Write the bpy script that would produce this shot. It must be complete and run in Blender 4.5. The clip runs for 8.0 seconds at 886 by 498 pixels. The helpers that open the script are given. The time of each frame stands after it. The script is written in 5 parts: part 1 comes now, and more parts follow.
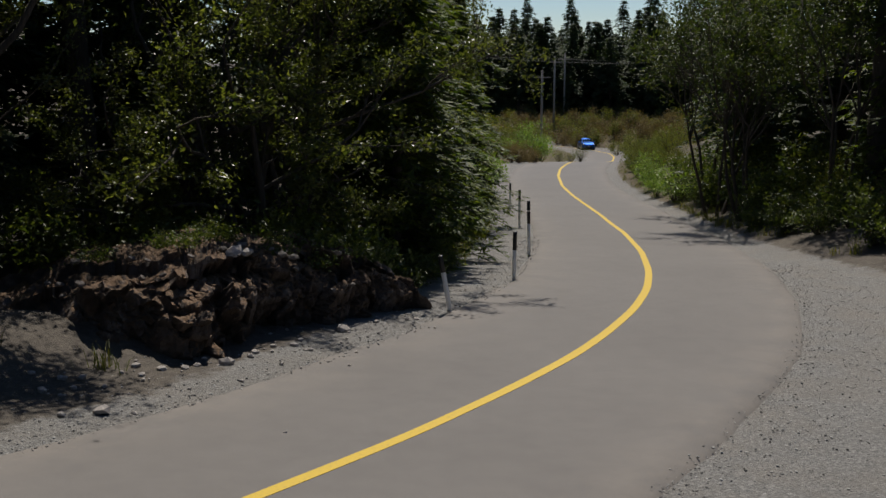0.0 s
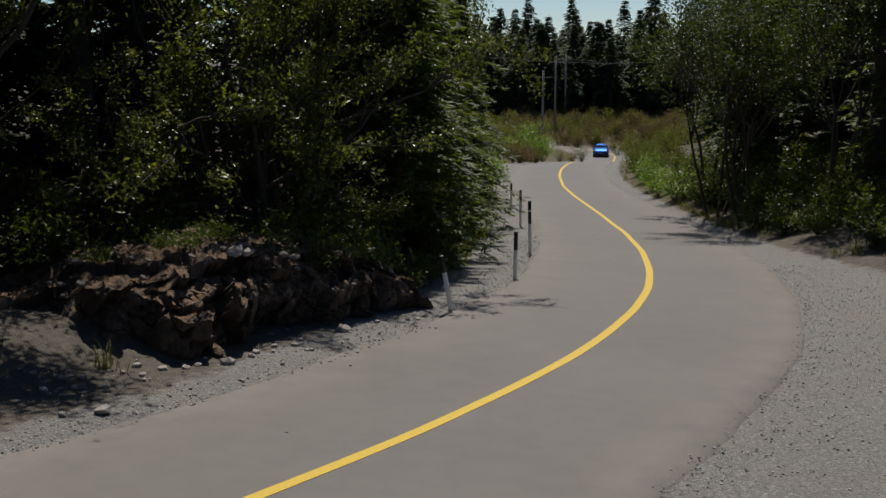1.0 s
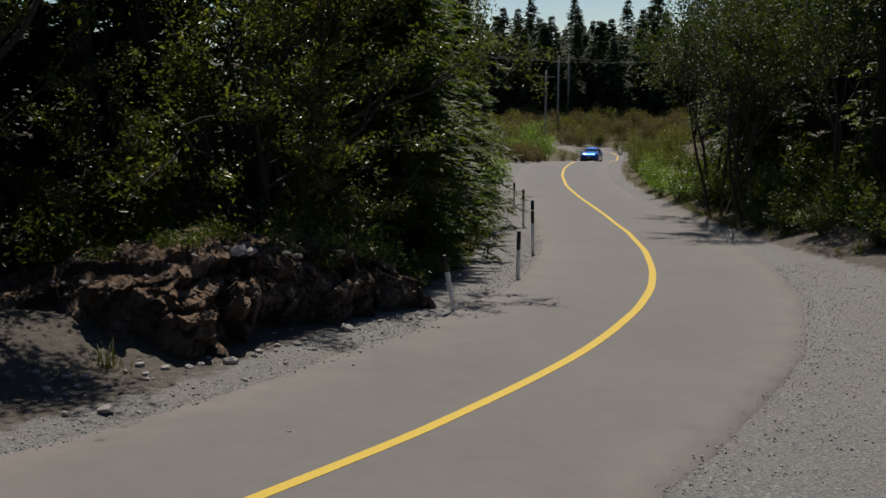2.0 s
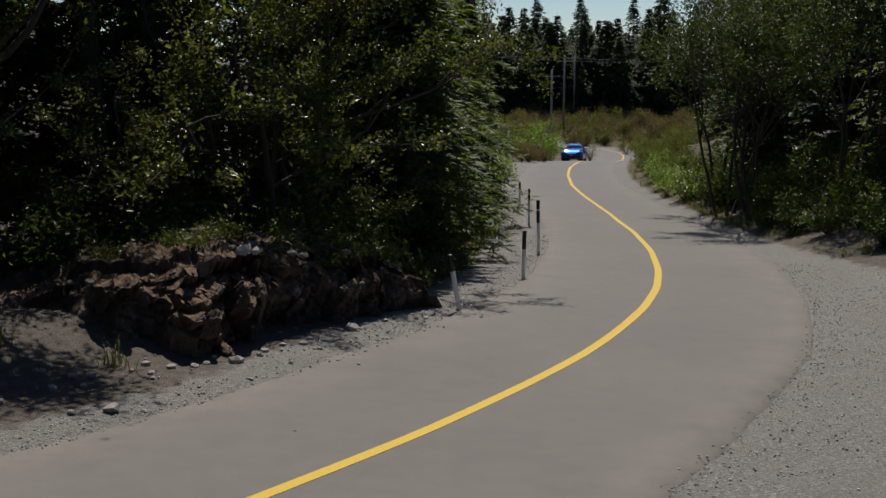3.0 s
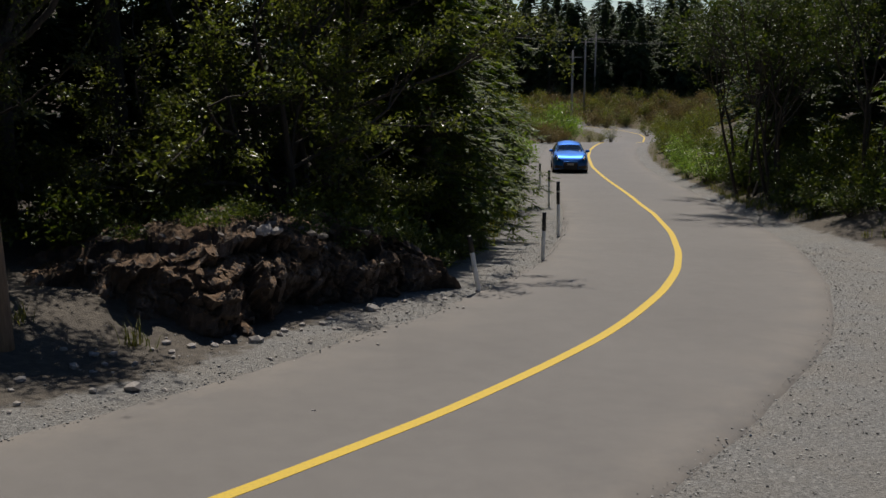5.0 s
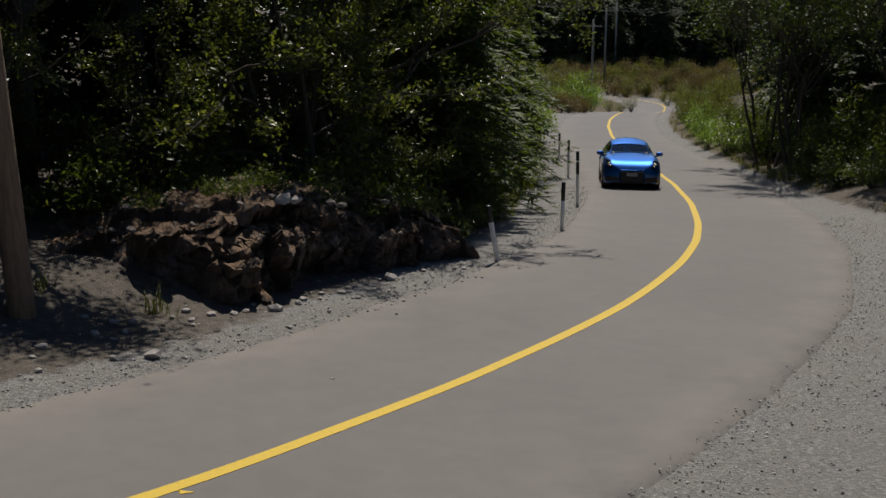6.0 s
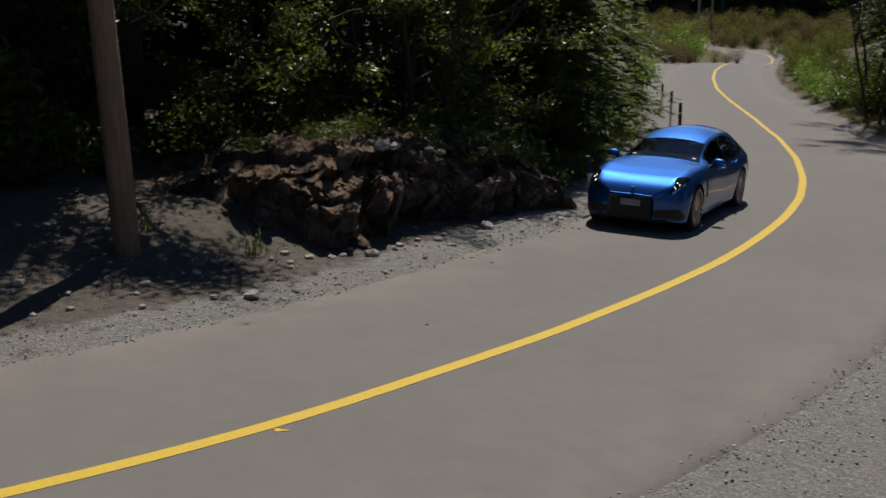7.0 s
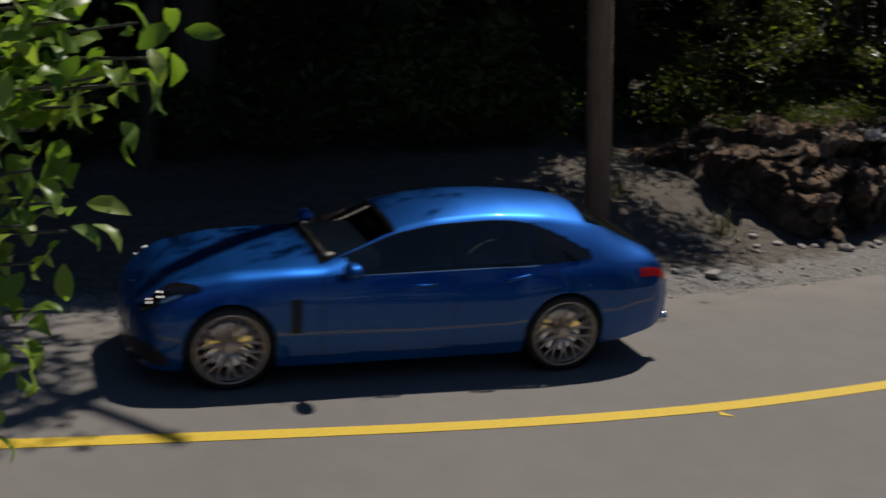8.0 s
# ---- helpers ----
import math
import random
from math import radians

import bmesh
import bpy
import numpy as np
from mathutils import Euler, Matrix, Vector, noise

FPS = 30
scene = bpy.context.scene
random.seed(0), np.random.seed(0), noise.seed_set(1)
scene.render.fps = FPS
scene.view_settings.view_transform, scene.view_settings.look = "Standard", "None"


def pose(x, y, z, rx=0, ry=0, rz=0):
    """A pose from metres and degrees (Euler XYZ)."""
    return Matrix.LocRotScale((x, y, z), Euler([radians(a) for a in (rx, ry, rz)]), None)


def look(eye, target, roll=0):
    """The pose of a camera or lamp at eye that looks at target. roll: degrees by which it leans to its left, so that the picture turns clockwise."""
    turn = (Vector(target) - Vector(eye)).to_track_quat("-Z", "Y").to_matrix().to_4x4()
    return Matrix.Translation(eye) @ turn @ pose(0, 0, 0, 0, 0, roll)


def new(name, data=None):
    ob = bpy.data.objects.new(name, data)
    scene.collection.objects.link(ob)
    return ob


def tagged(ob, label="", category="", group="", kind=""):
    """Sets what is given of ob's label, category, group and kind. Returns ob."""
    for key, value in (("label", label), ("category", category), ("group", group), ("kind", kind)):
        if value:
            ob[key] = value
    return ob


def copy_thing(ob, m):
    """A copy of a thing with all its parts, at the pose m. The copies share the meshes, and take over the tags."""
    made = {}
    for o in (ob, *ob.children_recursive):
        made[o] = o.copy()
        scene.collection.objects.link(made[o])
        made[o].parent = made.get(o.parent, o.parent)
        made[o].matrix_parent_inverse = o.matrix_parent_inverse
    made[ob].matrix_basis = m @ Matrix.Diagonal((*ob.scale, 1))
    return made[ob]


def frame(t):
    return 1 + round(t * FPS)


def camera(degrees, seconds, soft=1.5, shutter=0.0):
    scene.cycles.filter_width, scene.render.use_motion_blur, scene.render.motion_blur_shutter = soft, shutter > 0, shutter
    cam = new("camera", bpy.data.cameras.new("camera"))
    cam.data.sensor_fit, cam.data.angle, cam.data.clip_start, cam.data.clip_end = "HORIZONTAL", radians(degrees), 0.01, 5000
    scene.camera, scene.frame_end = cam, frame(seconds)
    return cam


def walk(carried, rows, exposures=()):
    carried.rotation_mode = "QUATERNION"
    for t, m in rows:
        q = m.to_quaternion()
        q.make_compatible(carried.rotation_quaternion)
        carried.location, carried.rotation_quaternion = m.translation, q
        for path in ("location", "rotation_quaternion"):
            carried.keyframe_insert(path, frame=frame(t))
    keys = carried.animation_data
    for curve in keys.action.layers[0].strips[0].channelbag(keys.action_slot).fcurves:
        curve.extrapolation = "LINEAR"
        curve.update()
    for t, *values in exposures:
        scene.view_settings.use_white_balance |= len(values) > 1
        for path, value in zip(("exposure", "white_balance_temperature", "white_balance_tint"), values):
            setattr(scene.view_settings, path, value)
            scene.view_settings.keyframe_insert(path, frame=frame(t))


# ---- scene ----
cam = camera(41.0, 8.0, soft=1.5, shutter=0.2)
EYE = 3.80
# seconds, yaw, pitch, roll: a tripod head that pans left and tips down
HEAD = [
    (0.0, 0.00, -9.26, -0.25), (0.5, 0.01, -9.26, -0.24), (1.0, 0.05, -9.26, -0.24), (1.5, 0.11, -9.27, -0.25),
    (3.0, 0.46, -9.31, -0.22), (3.5, 0.67, -9.33, -0.19), (4.0, 0.91, -9.43, -0.18), (4.5, 1.19, -9.73, -0.15),
    (6.0, 2.35, -11.69, -0.04), (6.5, 3.68, -12.75, 0.09), (6.8, 5.37, -13.64, 0.33), (7.0, 7.12, -14.20, 0.46),
    (7.2, 9.60, -14.62, 0.78), (7.5, 14.87, -15.30, 1.12), (7.8, 24.10, -15.80, 1.15), (8.0, 30.07, -15.88, 1.72),
]
walk(cam, [(t, pose(0, 0, EYE, 90 + pitch, 0, yaw) @ pose(0, 0, 0, 0, 0, roll)) for t, yaw, pitch, roll in HEAD])

# ---- light ----
SUN_AZ, SUN_EL = radians(2), radians(57)      # azimuth from +y towards +x
world = bpy.data.worlds.new("sky")
scene.world = world
world.use_nodes = True
wn = world.node_tree
sky = wn.nodes.new("ShaderNodeTexSky")
sky.sky_type, sky.sun_disc = "NISHITA", False
sky.sun_elevation, sky.sun_rotation = SUN_EL, SUN_AZ
sky.dust_density, sky.air_density, sky.ozone_density, sky.altitude = 0.0, 1.0, 4.0, 2000
wn.links.new(sky.outputs[0], wn.nodes["Background"].inputs[0])
wn.nodes["Background"].inputs[1].default_value = 0.068
sun_data = bpy.data.lights.new("sun", "SUN")
sun_data.energy, sun_data.angle, sun_data.color = 4.4, radians(0.53), (1.0, 0.93, 0.84)
sun = new("sun", sun_data)
sun_dir = Vector((math.sin(SUN_AZ) * math.cos(SUN_EL), math.cos(SUN_AZ) * math.cos(SUN_EL), math.sin(SUN_EL)))
sun.matrix_world = look(sun_dir * 60, (0, 0, 0))
scene.view_settings.exposure = 0.0


# ---- materials ----
class Mat:
    """A node material with a few shorthands."""

    def __init__(self, name, rough=0.8, metal=0.0):
        self.m = bpy.data.materials.new(name)
        self.m.use_nodes = True
        self.t = self.m.node_tree
        self.b = self.t.nodes["Principled BSDF"]
        self.set("Roughness", rough)
        self.set("Metallic", metal)

    def set(self, key, value):
        self.b.inputs[key].default_value = value

    def node(self, kind, **kw):
        n = self.t.nodes.new(kind)
        for k, v in kw.items():
            n.inputs[k].default_value = v
        return n

    def link(self, a, b):
        self.t.links.new(a, b)

    def coords(self, kind="Object"):
        return self.node("ShaderNodeTexCoord").outputs[kind]

    def noise(self, scale, detail=4.0, rough=0.55, vec=None):
        n = self.node("ShaderNodeTexNoise", Scale=scale, Detail=detail, Roughness=rough)
        self.link(vec or self.coords(), n.inputs["Vector"])
        return n.outputs["Fac"]

    def voronoi(self, scale, out="Distance"):
        n = self.node("ShaderNodeTexVoronoi", Scale=scale)
        self.link(self.coords(), n.inputs["Vector"])
        return n.outputs[out]

    def ramp(self, fac, *stops):
        n = self.node("ShaderNodeValToRGB")
        el = n.color_ramp.elements
        while len(el) < len(stops):
            el.new(0.5)
        for e, (p, c) in zip(el, stops):
            e.position, e.color = p, (*c, 1)
        self.link(fac, n.inputs[0])
        return n.outputs[0]

    def mix(self, fac, a, b, kind="MIX"):
        n = self.t.nodes.new("ShaderNodeMix")
        n.data_type, n.blend_type = "RGBA", kind
        for socket, value in ((n.inputs[0], fac), (n.inputs[6], a), (n.inputs[7], b)):
            if isinstance(value, bpy.types.NodeSocket):
                self.link(value, socket)
            elif isinstance(value, tuple):
                socket.default_value = (*value, 1)
            else:
                socket.default_value = value
        return n.outputs[2]

    def math(self, op, a, b):
        n = self.t.nodes.new("ShaderNodeMath")
        n.operation = op
        for socket, value in ((n.inputs[0], a), (n.inputs[1], b)):
            if isinstance(value, bpy.types.NodeSocket):
                self.link(value, socket)
            else:
                socket.default_value = value
        return n.outputs[0]

    def color(self, socket):
        self.link(socket, self.b.inputs["Base Color"])
        return self

    def bump(self, height, strength=0.4, distance=0.02):
        n = self.node("ShaderNodeBump", Strength=strength, Distance=distance)
        self.link(height, n.inputs["Height"])
        self.link(n.outputs[0], self.b.inputs["Normal"])
        return self


def plain(name, rgb, rough=0.6, metal=0.0, vary=0.12, scale=6.0):
    k = Mat(name, rough, metal)
    dark = tuple(c * (1 - vary) for c in rgb)
    light = tuple(min(1, c * (1 + vary)) for c in rgb)
    return k.color(k.ramp(k.noise(scale), (0.3, dark), (0.7, light))).m


def leaf_mat(name, dark, light, tip, glow=0.35, rough=0.45):
    """Foliage: varied leaf by leaf, with light passing through."""
    k = Mat(name, rough)
    island = k.node("ShaderNodeNewGeometry").outputs["Random Per Island"]
    whole = k.node("ShaderNodeObjectInfo").outputs["Random"]
    c = k.ramp(island, (0.0, dark), (0.6, light), (1.0, tip))
    c = k.mix(k.math("MULTIPLY", whole, 0.35), c, tuple(v * 0.55 for v in dark))
    k.color(c)
    k.set("Specular IOR Level", 0.45)
    tr = k.node("ShaderNodeBsdfTranslucent")
    warm = k.mix(1.0, c, (1.5, 1.6, 0.5), "MULTIPLY")
    k.link(warm, tr.inputs[0])
    ms = k.node("ShaderNodeMixShader", Fac=glow)
    k.link(k.b.outputs[0], ms.inputs[1])
    k.link(tr.outputs[0], ms.inputs[2])
    k.link(ms.outputs[0], k.t.nodes["Material Output"].inputs[0])
    return k.m


def asphalt_mat():
    k = Mat("asphalt", 0.85)
    grain = k.noise(420, 3)
    stains = k.noise(0.35, 5, 0.6)
    mid = k.noise(3.0, 5)
    c = k.ramp(stains, (0.3, (0.118, 0.108, 0.100)), (0.7, (0.155, 0.143, 0.132)))
    c = k.mix(0.25, c, k.ramp(mid, (0.35, (0.10, 0.092, 0.086)), (0.65, (0.17, 0.157, 0.145))))
    c = k.mix(0.35, c, k.ramp(grain, (0.3, (0.07, 0.066, 0.062)), (0.7, (0.21, 0.20, 0.187))))
    # dust towards the edges of the strip
    edge = k.node("ShaderNodeAttribute")
    edge.attribute_name = "edge"
    dust = k.math("MULTIPLY", edge.outputs["Fac"], k.ramp(k.noise(1.3, 6, 0.7), (0.35, (0, 0, 0)), (0.62, (1, 1, 1))))
    c = k.mix(k.math("MULTIPLY", dust, 0.7), c, (0.20, 0.178, 0.155))
    return k.color(c).bump(grain, 0.35, 0.004).m


def ground_mat():
    k = Mat("ground", 0.95)
    grav = k.node("ShaderNodeAttribute")
    grav.attribute_name = "gravel"
    stones = k.voronoi(34, "Color")
    cell = k.voronoi(34)
    big = k.noise(0.8, 6, 0.65)
    g = k.mix(0.6, k.ramp(k.noise(90, 4), (0.3, (0.10, 0.098, 0.094)), (0.7, (0.24, 0.234, 0.22))),
              k.ramp(stones, (0.0, (0.075, 0.075, 0.073)), (0.6, (0.19, 0.187, 0.178)), (1.0, (0.36, 0.35, 0.33))))
    g = k.mix(k.ramp(big, (0.4, (0, 0, 0)), (0.7, (0.6, 0.6, 0.6))), g, (0.185, 0.165, 0.14))
    soil = k.ramp(k.noise(7, 6, 0.7), (0.25, (0.05, 0.042, 0.034)), (0.55, (0.10, 0.085, 0.068)), (0.8, (0.17, 0.145, 0.115)))
    dry = k.node("ShaderNodeAttribute")
    dry.attribute_name = "dry"
    soil = k.mix(dry.outputs["Fac"], soil, k.ramp(k.noise(2.2, 6, 0.7), (0.3, (0.04, 0.045, 0.016)), (0.5, (0.085, 0.066, 0.032)), (0.75, (0.17, 0.112, 0.06))))
    edge = k.ramp(k.math("ADD", grav.outputs["Fac"], k.math("MULTIPLY", k.math("SUBTRACT", k.noise(2.4, 6, 0.7), 0.5), 0.9)), (0.42, (0, 0, 0)), (0.58, (1, 1, 1)))
    k.color(k.mix(edge, soil, g))
    return k.bump(k.math("ADD", k.noise(40, 5, 0.7), k.math("MULTIPLY", cell, 0.6)), 0.8, 0.03).m


def paint_line_mat():
    k = Mat("yellow_paint", 0.7)
    worn = k.ramp(k.noise(26, 6, 0.75), (0.28, (0.37, 0.26, 0.04)), (0.45, (0.55, 0.37, 0.014)), (0.8, (0.63, 0.43, 0.018)))
    return k.color(worn).bump(k.noise(300, 3), 0.3, 0.003).m


def rock_mat():
    k = Mat("rock", 0.9)
    n1, n2 = k.noise(1.6, 8, 0.65), k.noise(9, 6, 0.7)
    stone = k.mix(0.5, k.ramp(n1, (0.3, (0.040, 0.030, 0.024)), (0.54, (0.10, 0.076, 0.060)), (0.73, (0.36, 0.31, 0.28))),
                  k.ramp(n2, (0.3, (0.034, 0.024, 0.018)), (0.7, (0.15, 0.108, 0.082))))
    nz = k.node("ShaderNodeSeparateXYZ")
    k.link(k.node("ShaderNodeNewGeometry").outputs["Normal"], nz.inputs[0])
    top = k.ramp(k.math("ADD", nz.outputs[2], k.math("MULTIPLY", k.math("SUBTRACT", n2, 0.5), 0.7)), (0.62, (0, 0, 0)), (0.80, (1, 1, 1)))
    duff = k.ramp(k.noise(14, 6, 0.75), (0.3, (0.06, 0.035, 0.019)), (0.6, (0.19, 0.112, 0.058)), (0.85, (0.36, 0.245, 0.14)))
    k.color(k.mix(top, stone, duff))
    return k.bump(k.math("ADD", k.noise(24, 7, 0.7), n2), 0.8, 0.05).m


def bark_mat(name, dark, light):
    k = Mat(name, 0.9)
    mp = k.node("ShaderNodeMapping")
    mp.inputs["Scale"].default_value = (9, 9, 1.2)
    k.link(k.coords(), mp.inputs[0])
    n = k.noise(2.2, 6, 0.7, mp.outputs[0])
    return k.color(k.ramp(n, (0.3, dark), (0.7, light))).bump(n, 0.7, 0.02).m


def car_paint():
    k = Mat("blue_paint", 0.44, 0.92)
    fl = k.noise(900, 2)
    k.color(k.ramp(fl, (0.3, (0.002, 0.060, 0.28)), (0.7, (0.004, 0.094, 0.375))))
    k.set("Coat Weight", 0.9)
    k.set("Coat Roughness", 0.03)
    return k.m


def glass_mat(name, tint):
    """A thin pane: tinted, with the gloss of glass."""
    k = Mat(name, 0.0)
    through_it = k.node("ShaderNodeBsdfTransparent")
    through_it.inputs[0].default_value = (*tint, 1)
    gloss = k.node("ShaderNodeBsdfGlossy", Roughness=0.015)
    fres = k.node("ShaderNodeFresnel", IOR=1.75)
    ms = k.t.nodes.new("ShaderNodeMixShader")
    k.link(fres.outputs[0], ms.inputs[0])
    k.link(through_it.outputs[0], ms.inputs[1])
    k.link(gloss.outputs[0], ms.inputs[2])
    k.link(ms.outputs[0], k.t.nodes["Material Output"].inputs[0])
    return k.m


M_ASPHALT, M_GROUND, M_YELLOW, M_ROCK = asphalt_mat(), ground_mat(), paint_line_mat(), rock_mat()
M_BARK = bark_mat("dark_bark", (0.025, 0.02, 0.016), (0.085, 0.068, 0.052))
M_BARK_GREY = bark_mat("grey_bark", (0.05, 0.045, 0.038), (0.17, 0.15, 0.125))
M_POLE = bark_mat("weathered_pole", (0.15, 0.10, 0.062), (0.32, 0.22, 0.14))
M_POLE_FAR = bark_mat("grey_pole", (0.16, 0.145, 0.125), (0.28, 0.26, 0.23))
M_FIR = leaf_mat("fir_needles", (0.018, 0.032, 0.012), (0.038, 0.060, 0.019), (0.066, 0.088, 0.026), 0.28, 0.7)
M_CEDAR = leaf_mat("cedar_sprays", (0.028, 0.050, 0.008), (0.075, 0.108, 0.014), (0.15, 0.175, 0.024), 0.48, 0.6)
M_ARB = leaf_mat("arbutus_leaves", (0.045, 0.058, 0.018), (0.085, 0.100, 0.030), (0.17, 0.175, 0.068), 0.5, 0.36)
M_ALDER = leaf_mat("alder_leaves", (0.024, 0.040, 0.010), (0.052, 0.072, 0.016), (0.105, 0.118, 0.032), 0.38, 0.52)
M_SHRUB = leaf_mat("shrub_leaves", (0.042, 0.064, 0.016), (0.080, 0.105, 0.026), (0.15, 0.158, 0.052), 0.42, 0.45)
M_BRIGHT = leaf_mat("fresh_leaves", (0.10, 0.175, 0.030), (0.17, 0.26, 0.045), (0.27, 0.34, 0.10), 0.45, 0.38)
M_BROOM = leaf_mat("broom_leaves", (0.060, 0.078, 0.014), (0.125, 0.135, 0.024), (0.23, 0.20, 0.045), 0.4, 0.6)
M_DRY = leaf_mat("dry_brush", (0.085, 0.062, 0.032), (0.17, 0.118, 0.062), (0.25, 0.185, 0.10), 0.25, 0.7)
M_STONE = plain("loose_stone", (0.33, 0.30, 0.275), 0.85, 0, 0.3, 8)
M_DULL = plain("dull_stone", (0.17, 0.145, 0.125), 0.9, 0, 0.5, 5)
M_GRAVEL = plain("gravel_stone", (0.24, 0.235, 0.22), 0.9, 0, 0.45, 3)
M_WHITE = plain("white_plastic", (0.80, 0.78, 0.74), 0.5, 0, 0.12, 14)
M_BLACK = plain("black_plastic", (0.012, 0.012, 0.012), 0.45, 0, 0.2)
M_RUBBER = plain("tyre_rubber", (0.014, 0.014, 0.014), 0.75, 0, 0.2)
M_RIM = plain("champagne_alloy", (0.60, 0.50, 0.43), 0.35, 0.5, 0.06)
M_CHROME = plain("chrome", (0.75, 0.75, 0.75), 0.12, 1.0, 0.03)
M_PAINT = car_paint()
M_WINDSHIELD = glass_mat("clear_glass", (0.93, 0.95, 0.93))
M_TINT = glass_mat("tinted_glass", (0.42, 0.44, 0.43))
M_GLOSS_BLACK = plain("gloss_black", (0.006, 0.006, 0.007), 0.06, 0, 0.1)
M_DARK = plain("dark_trim", (0.008, 0.008, 0.009), 0.6, 0, 0.2)
M_TAN = plain("tan_leather", (0.50, 0.44, 0.37), 0.55, 0, 0.1)
M_SEAT = plain("dark_leather", (0.03, 0.028, 0.027), 0.5, 0, 0.15)
M_RED = plain("red_lens", (0.30, 0.008, 0.012), 0.12, 0, 0.1)
M_PLATE = plain("plate_white", (0.30, 0.30, 0.30), 0.45, 0, 0.05)
M_WIRE = plain("wire", (0.03, 0.03, 0.03), 0.6)
k = Mat("headlamp_glow", 0.3)
k.set("Emission Color", (1.0, 0.96, 0.9, 1))
k.set("Emission Strength", 1.2)
M_LAMP = k.m


# ---- mesh helpers ----
def mesh_np(name, verts, faces, mats, smooth=False):
    me = bpy.data.meshes.new(name)
    me.from_pydata([tuple(v) for v in np.asarray(verts, float)], [], [tuple(int(i) for i in f) for f in faces])
    for m in mats if isinstance(mats, (list, tuple)) else [mats]:
        me.materials.append(m)
    if smooth:
        me.polygons.foreach_set("use_smooth", [True] * len(me.polygons))
    me.update()
    return me


def part(name, me, parent=None, label="", m=None):
    ob = new(name, me)
    if parent:
        ob.parent = parent
    if m is not None:
        ob.matrix_basis = m
    if label:
        ob["label"] = label
    return ob


def merge(*groups):
    """Join (verts, faces) groups."""
    vs, fs, n = [], [], 0
    for v, f in groups:
        vs.append(np.asarray(v, float))
        fs += [tuple(i + n for i in q) for q in f]
        n += len(v)
    return np.vstack(vs), fs


def tube(points, radii, sides=8, cap=True):
    """A round tube along points."""
    pts = np.asarray(points, float)
    n = len(pts)
    rad = np.broadcast_to(np.asarray(radii, float), (n,))
    tan = np.gradient(pts, axis=0)
    tan /= np.linalg.norm(tan, axis=1)[:, None] + 1e-9
    ref = np.array([1.0, 0, 0]) if abs(tan[0][0]) < 0.8 else np.array([0, 1.0, 0])
    vs = []
    for p, t, r in zip(pts, tan, rad):
        a = np.cross(t, ref)
        a /= np.linalg.norm(a) + 1e-9
        b = np.cross(t, a)
        for k_ in range(sides):
            w = 2 * math.pi * k_ / sides
            vs.append(p + r * (math.cos(w) * a + math.sin(w) * b))
    fs = []
    for i in range(n - 1):
        for k_ in range(sides):
            k2 = (k_ + 1) % sides
            fs.append((i * sides + k_, i * sides + k2, (i + 1) * sides + k2, (i + 1) * sides + k_))
    if cap:
        fs.append(tuple(range(sides))[::-1])
        fs.append(tuple((n - 1) * sides + k_ for k_ in range(sides)))
    return np.array(vs), fs


def box(sx, sy, sz, c=(0, 0, 0), bevel=0.0):
    """A bevelled box as (verts, faces)."""
    bm = bmesh.new()
    bmesh.ops.create_cube(bm, size=1.0)
    for v in bm.verts:
        v.co = Vector((v.co.x * sx + c[0], v.co.y * sy + c[1], v.co.z * sz + c[2]))
    if bevel:
        bmesh.ops.bevel(bm, geom=bm.edges[:], offset=bevel, segments=2, affect="EDGES", profile=0.5)
    bm.verts.index_update()
    out = np.array([v.co[:] for v in bm.verts]), [tuple(v.index for v in f.verts) for f in bm.faces]
    bm.free()
    return out


def lathe(profile, sides=40, axis="y"):
    """Turn (radius, along) pairs round an axis."""
    vs, fs, n = [], [], len(profile)
    for k_ in range(sides):
        w = 2 * math.pi * k_ / sides
        for r, a in profile:
            c, s = r * math.cos(w), r * math.sin(w)
            vs.append((c, a, s) if axis == "y" else (c, s, a))
    for k_ in range(sides):
        k2 = (k_ + 1) % sides
        for i in range(n - 1):
            fs.append((k_ * n + i, k_ * n + i + 1, k2 * n + i + 1, k2 * n + i))
    return np.array(vs), fs


def leaves(centres, normals, size, rng, aspect=0.5, fold=0.25, up=0.0):
    """Many small folded leaves (two triangles each)."""
    n = len(centres)
    ax = rng.normal(size=(n, 3))
    ax[:, 2] += up
    ax -= normals * np.sum(ax * normals, axis=1)[:, None]
    ax /= np.linalg.norm(ax, axis=1)[:, None] + 1e-9
    sd = np.cross(normals, ax)
    s = size * rng.uniform(0.6, 1.25, n)[:, None]
    base, tip = centres - ax * s * 0.5, centres + ax * s * 0.5
    l = centres + sd * s * aspect * 0.5 + normals * s * fold * 0.4
    r = centres - sd * s * aspect * 0.5 + normals * s * fold * 0.4
    vs = np.stack([base, l, tip, r], axis=1).reshape(-1, 3)
    i = np.arange(n)[:, None] * 4
    fs = np.vstack([i + np.array([0, 2, 1]), i + np.array([0, 3, 2])])
    return vs, [tuple(f) for f in fs]


def unit(v):
    return v / (np.linalg.norm(v, axis=-1, keepdims=True) + 1e-9)

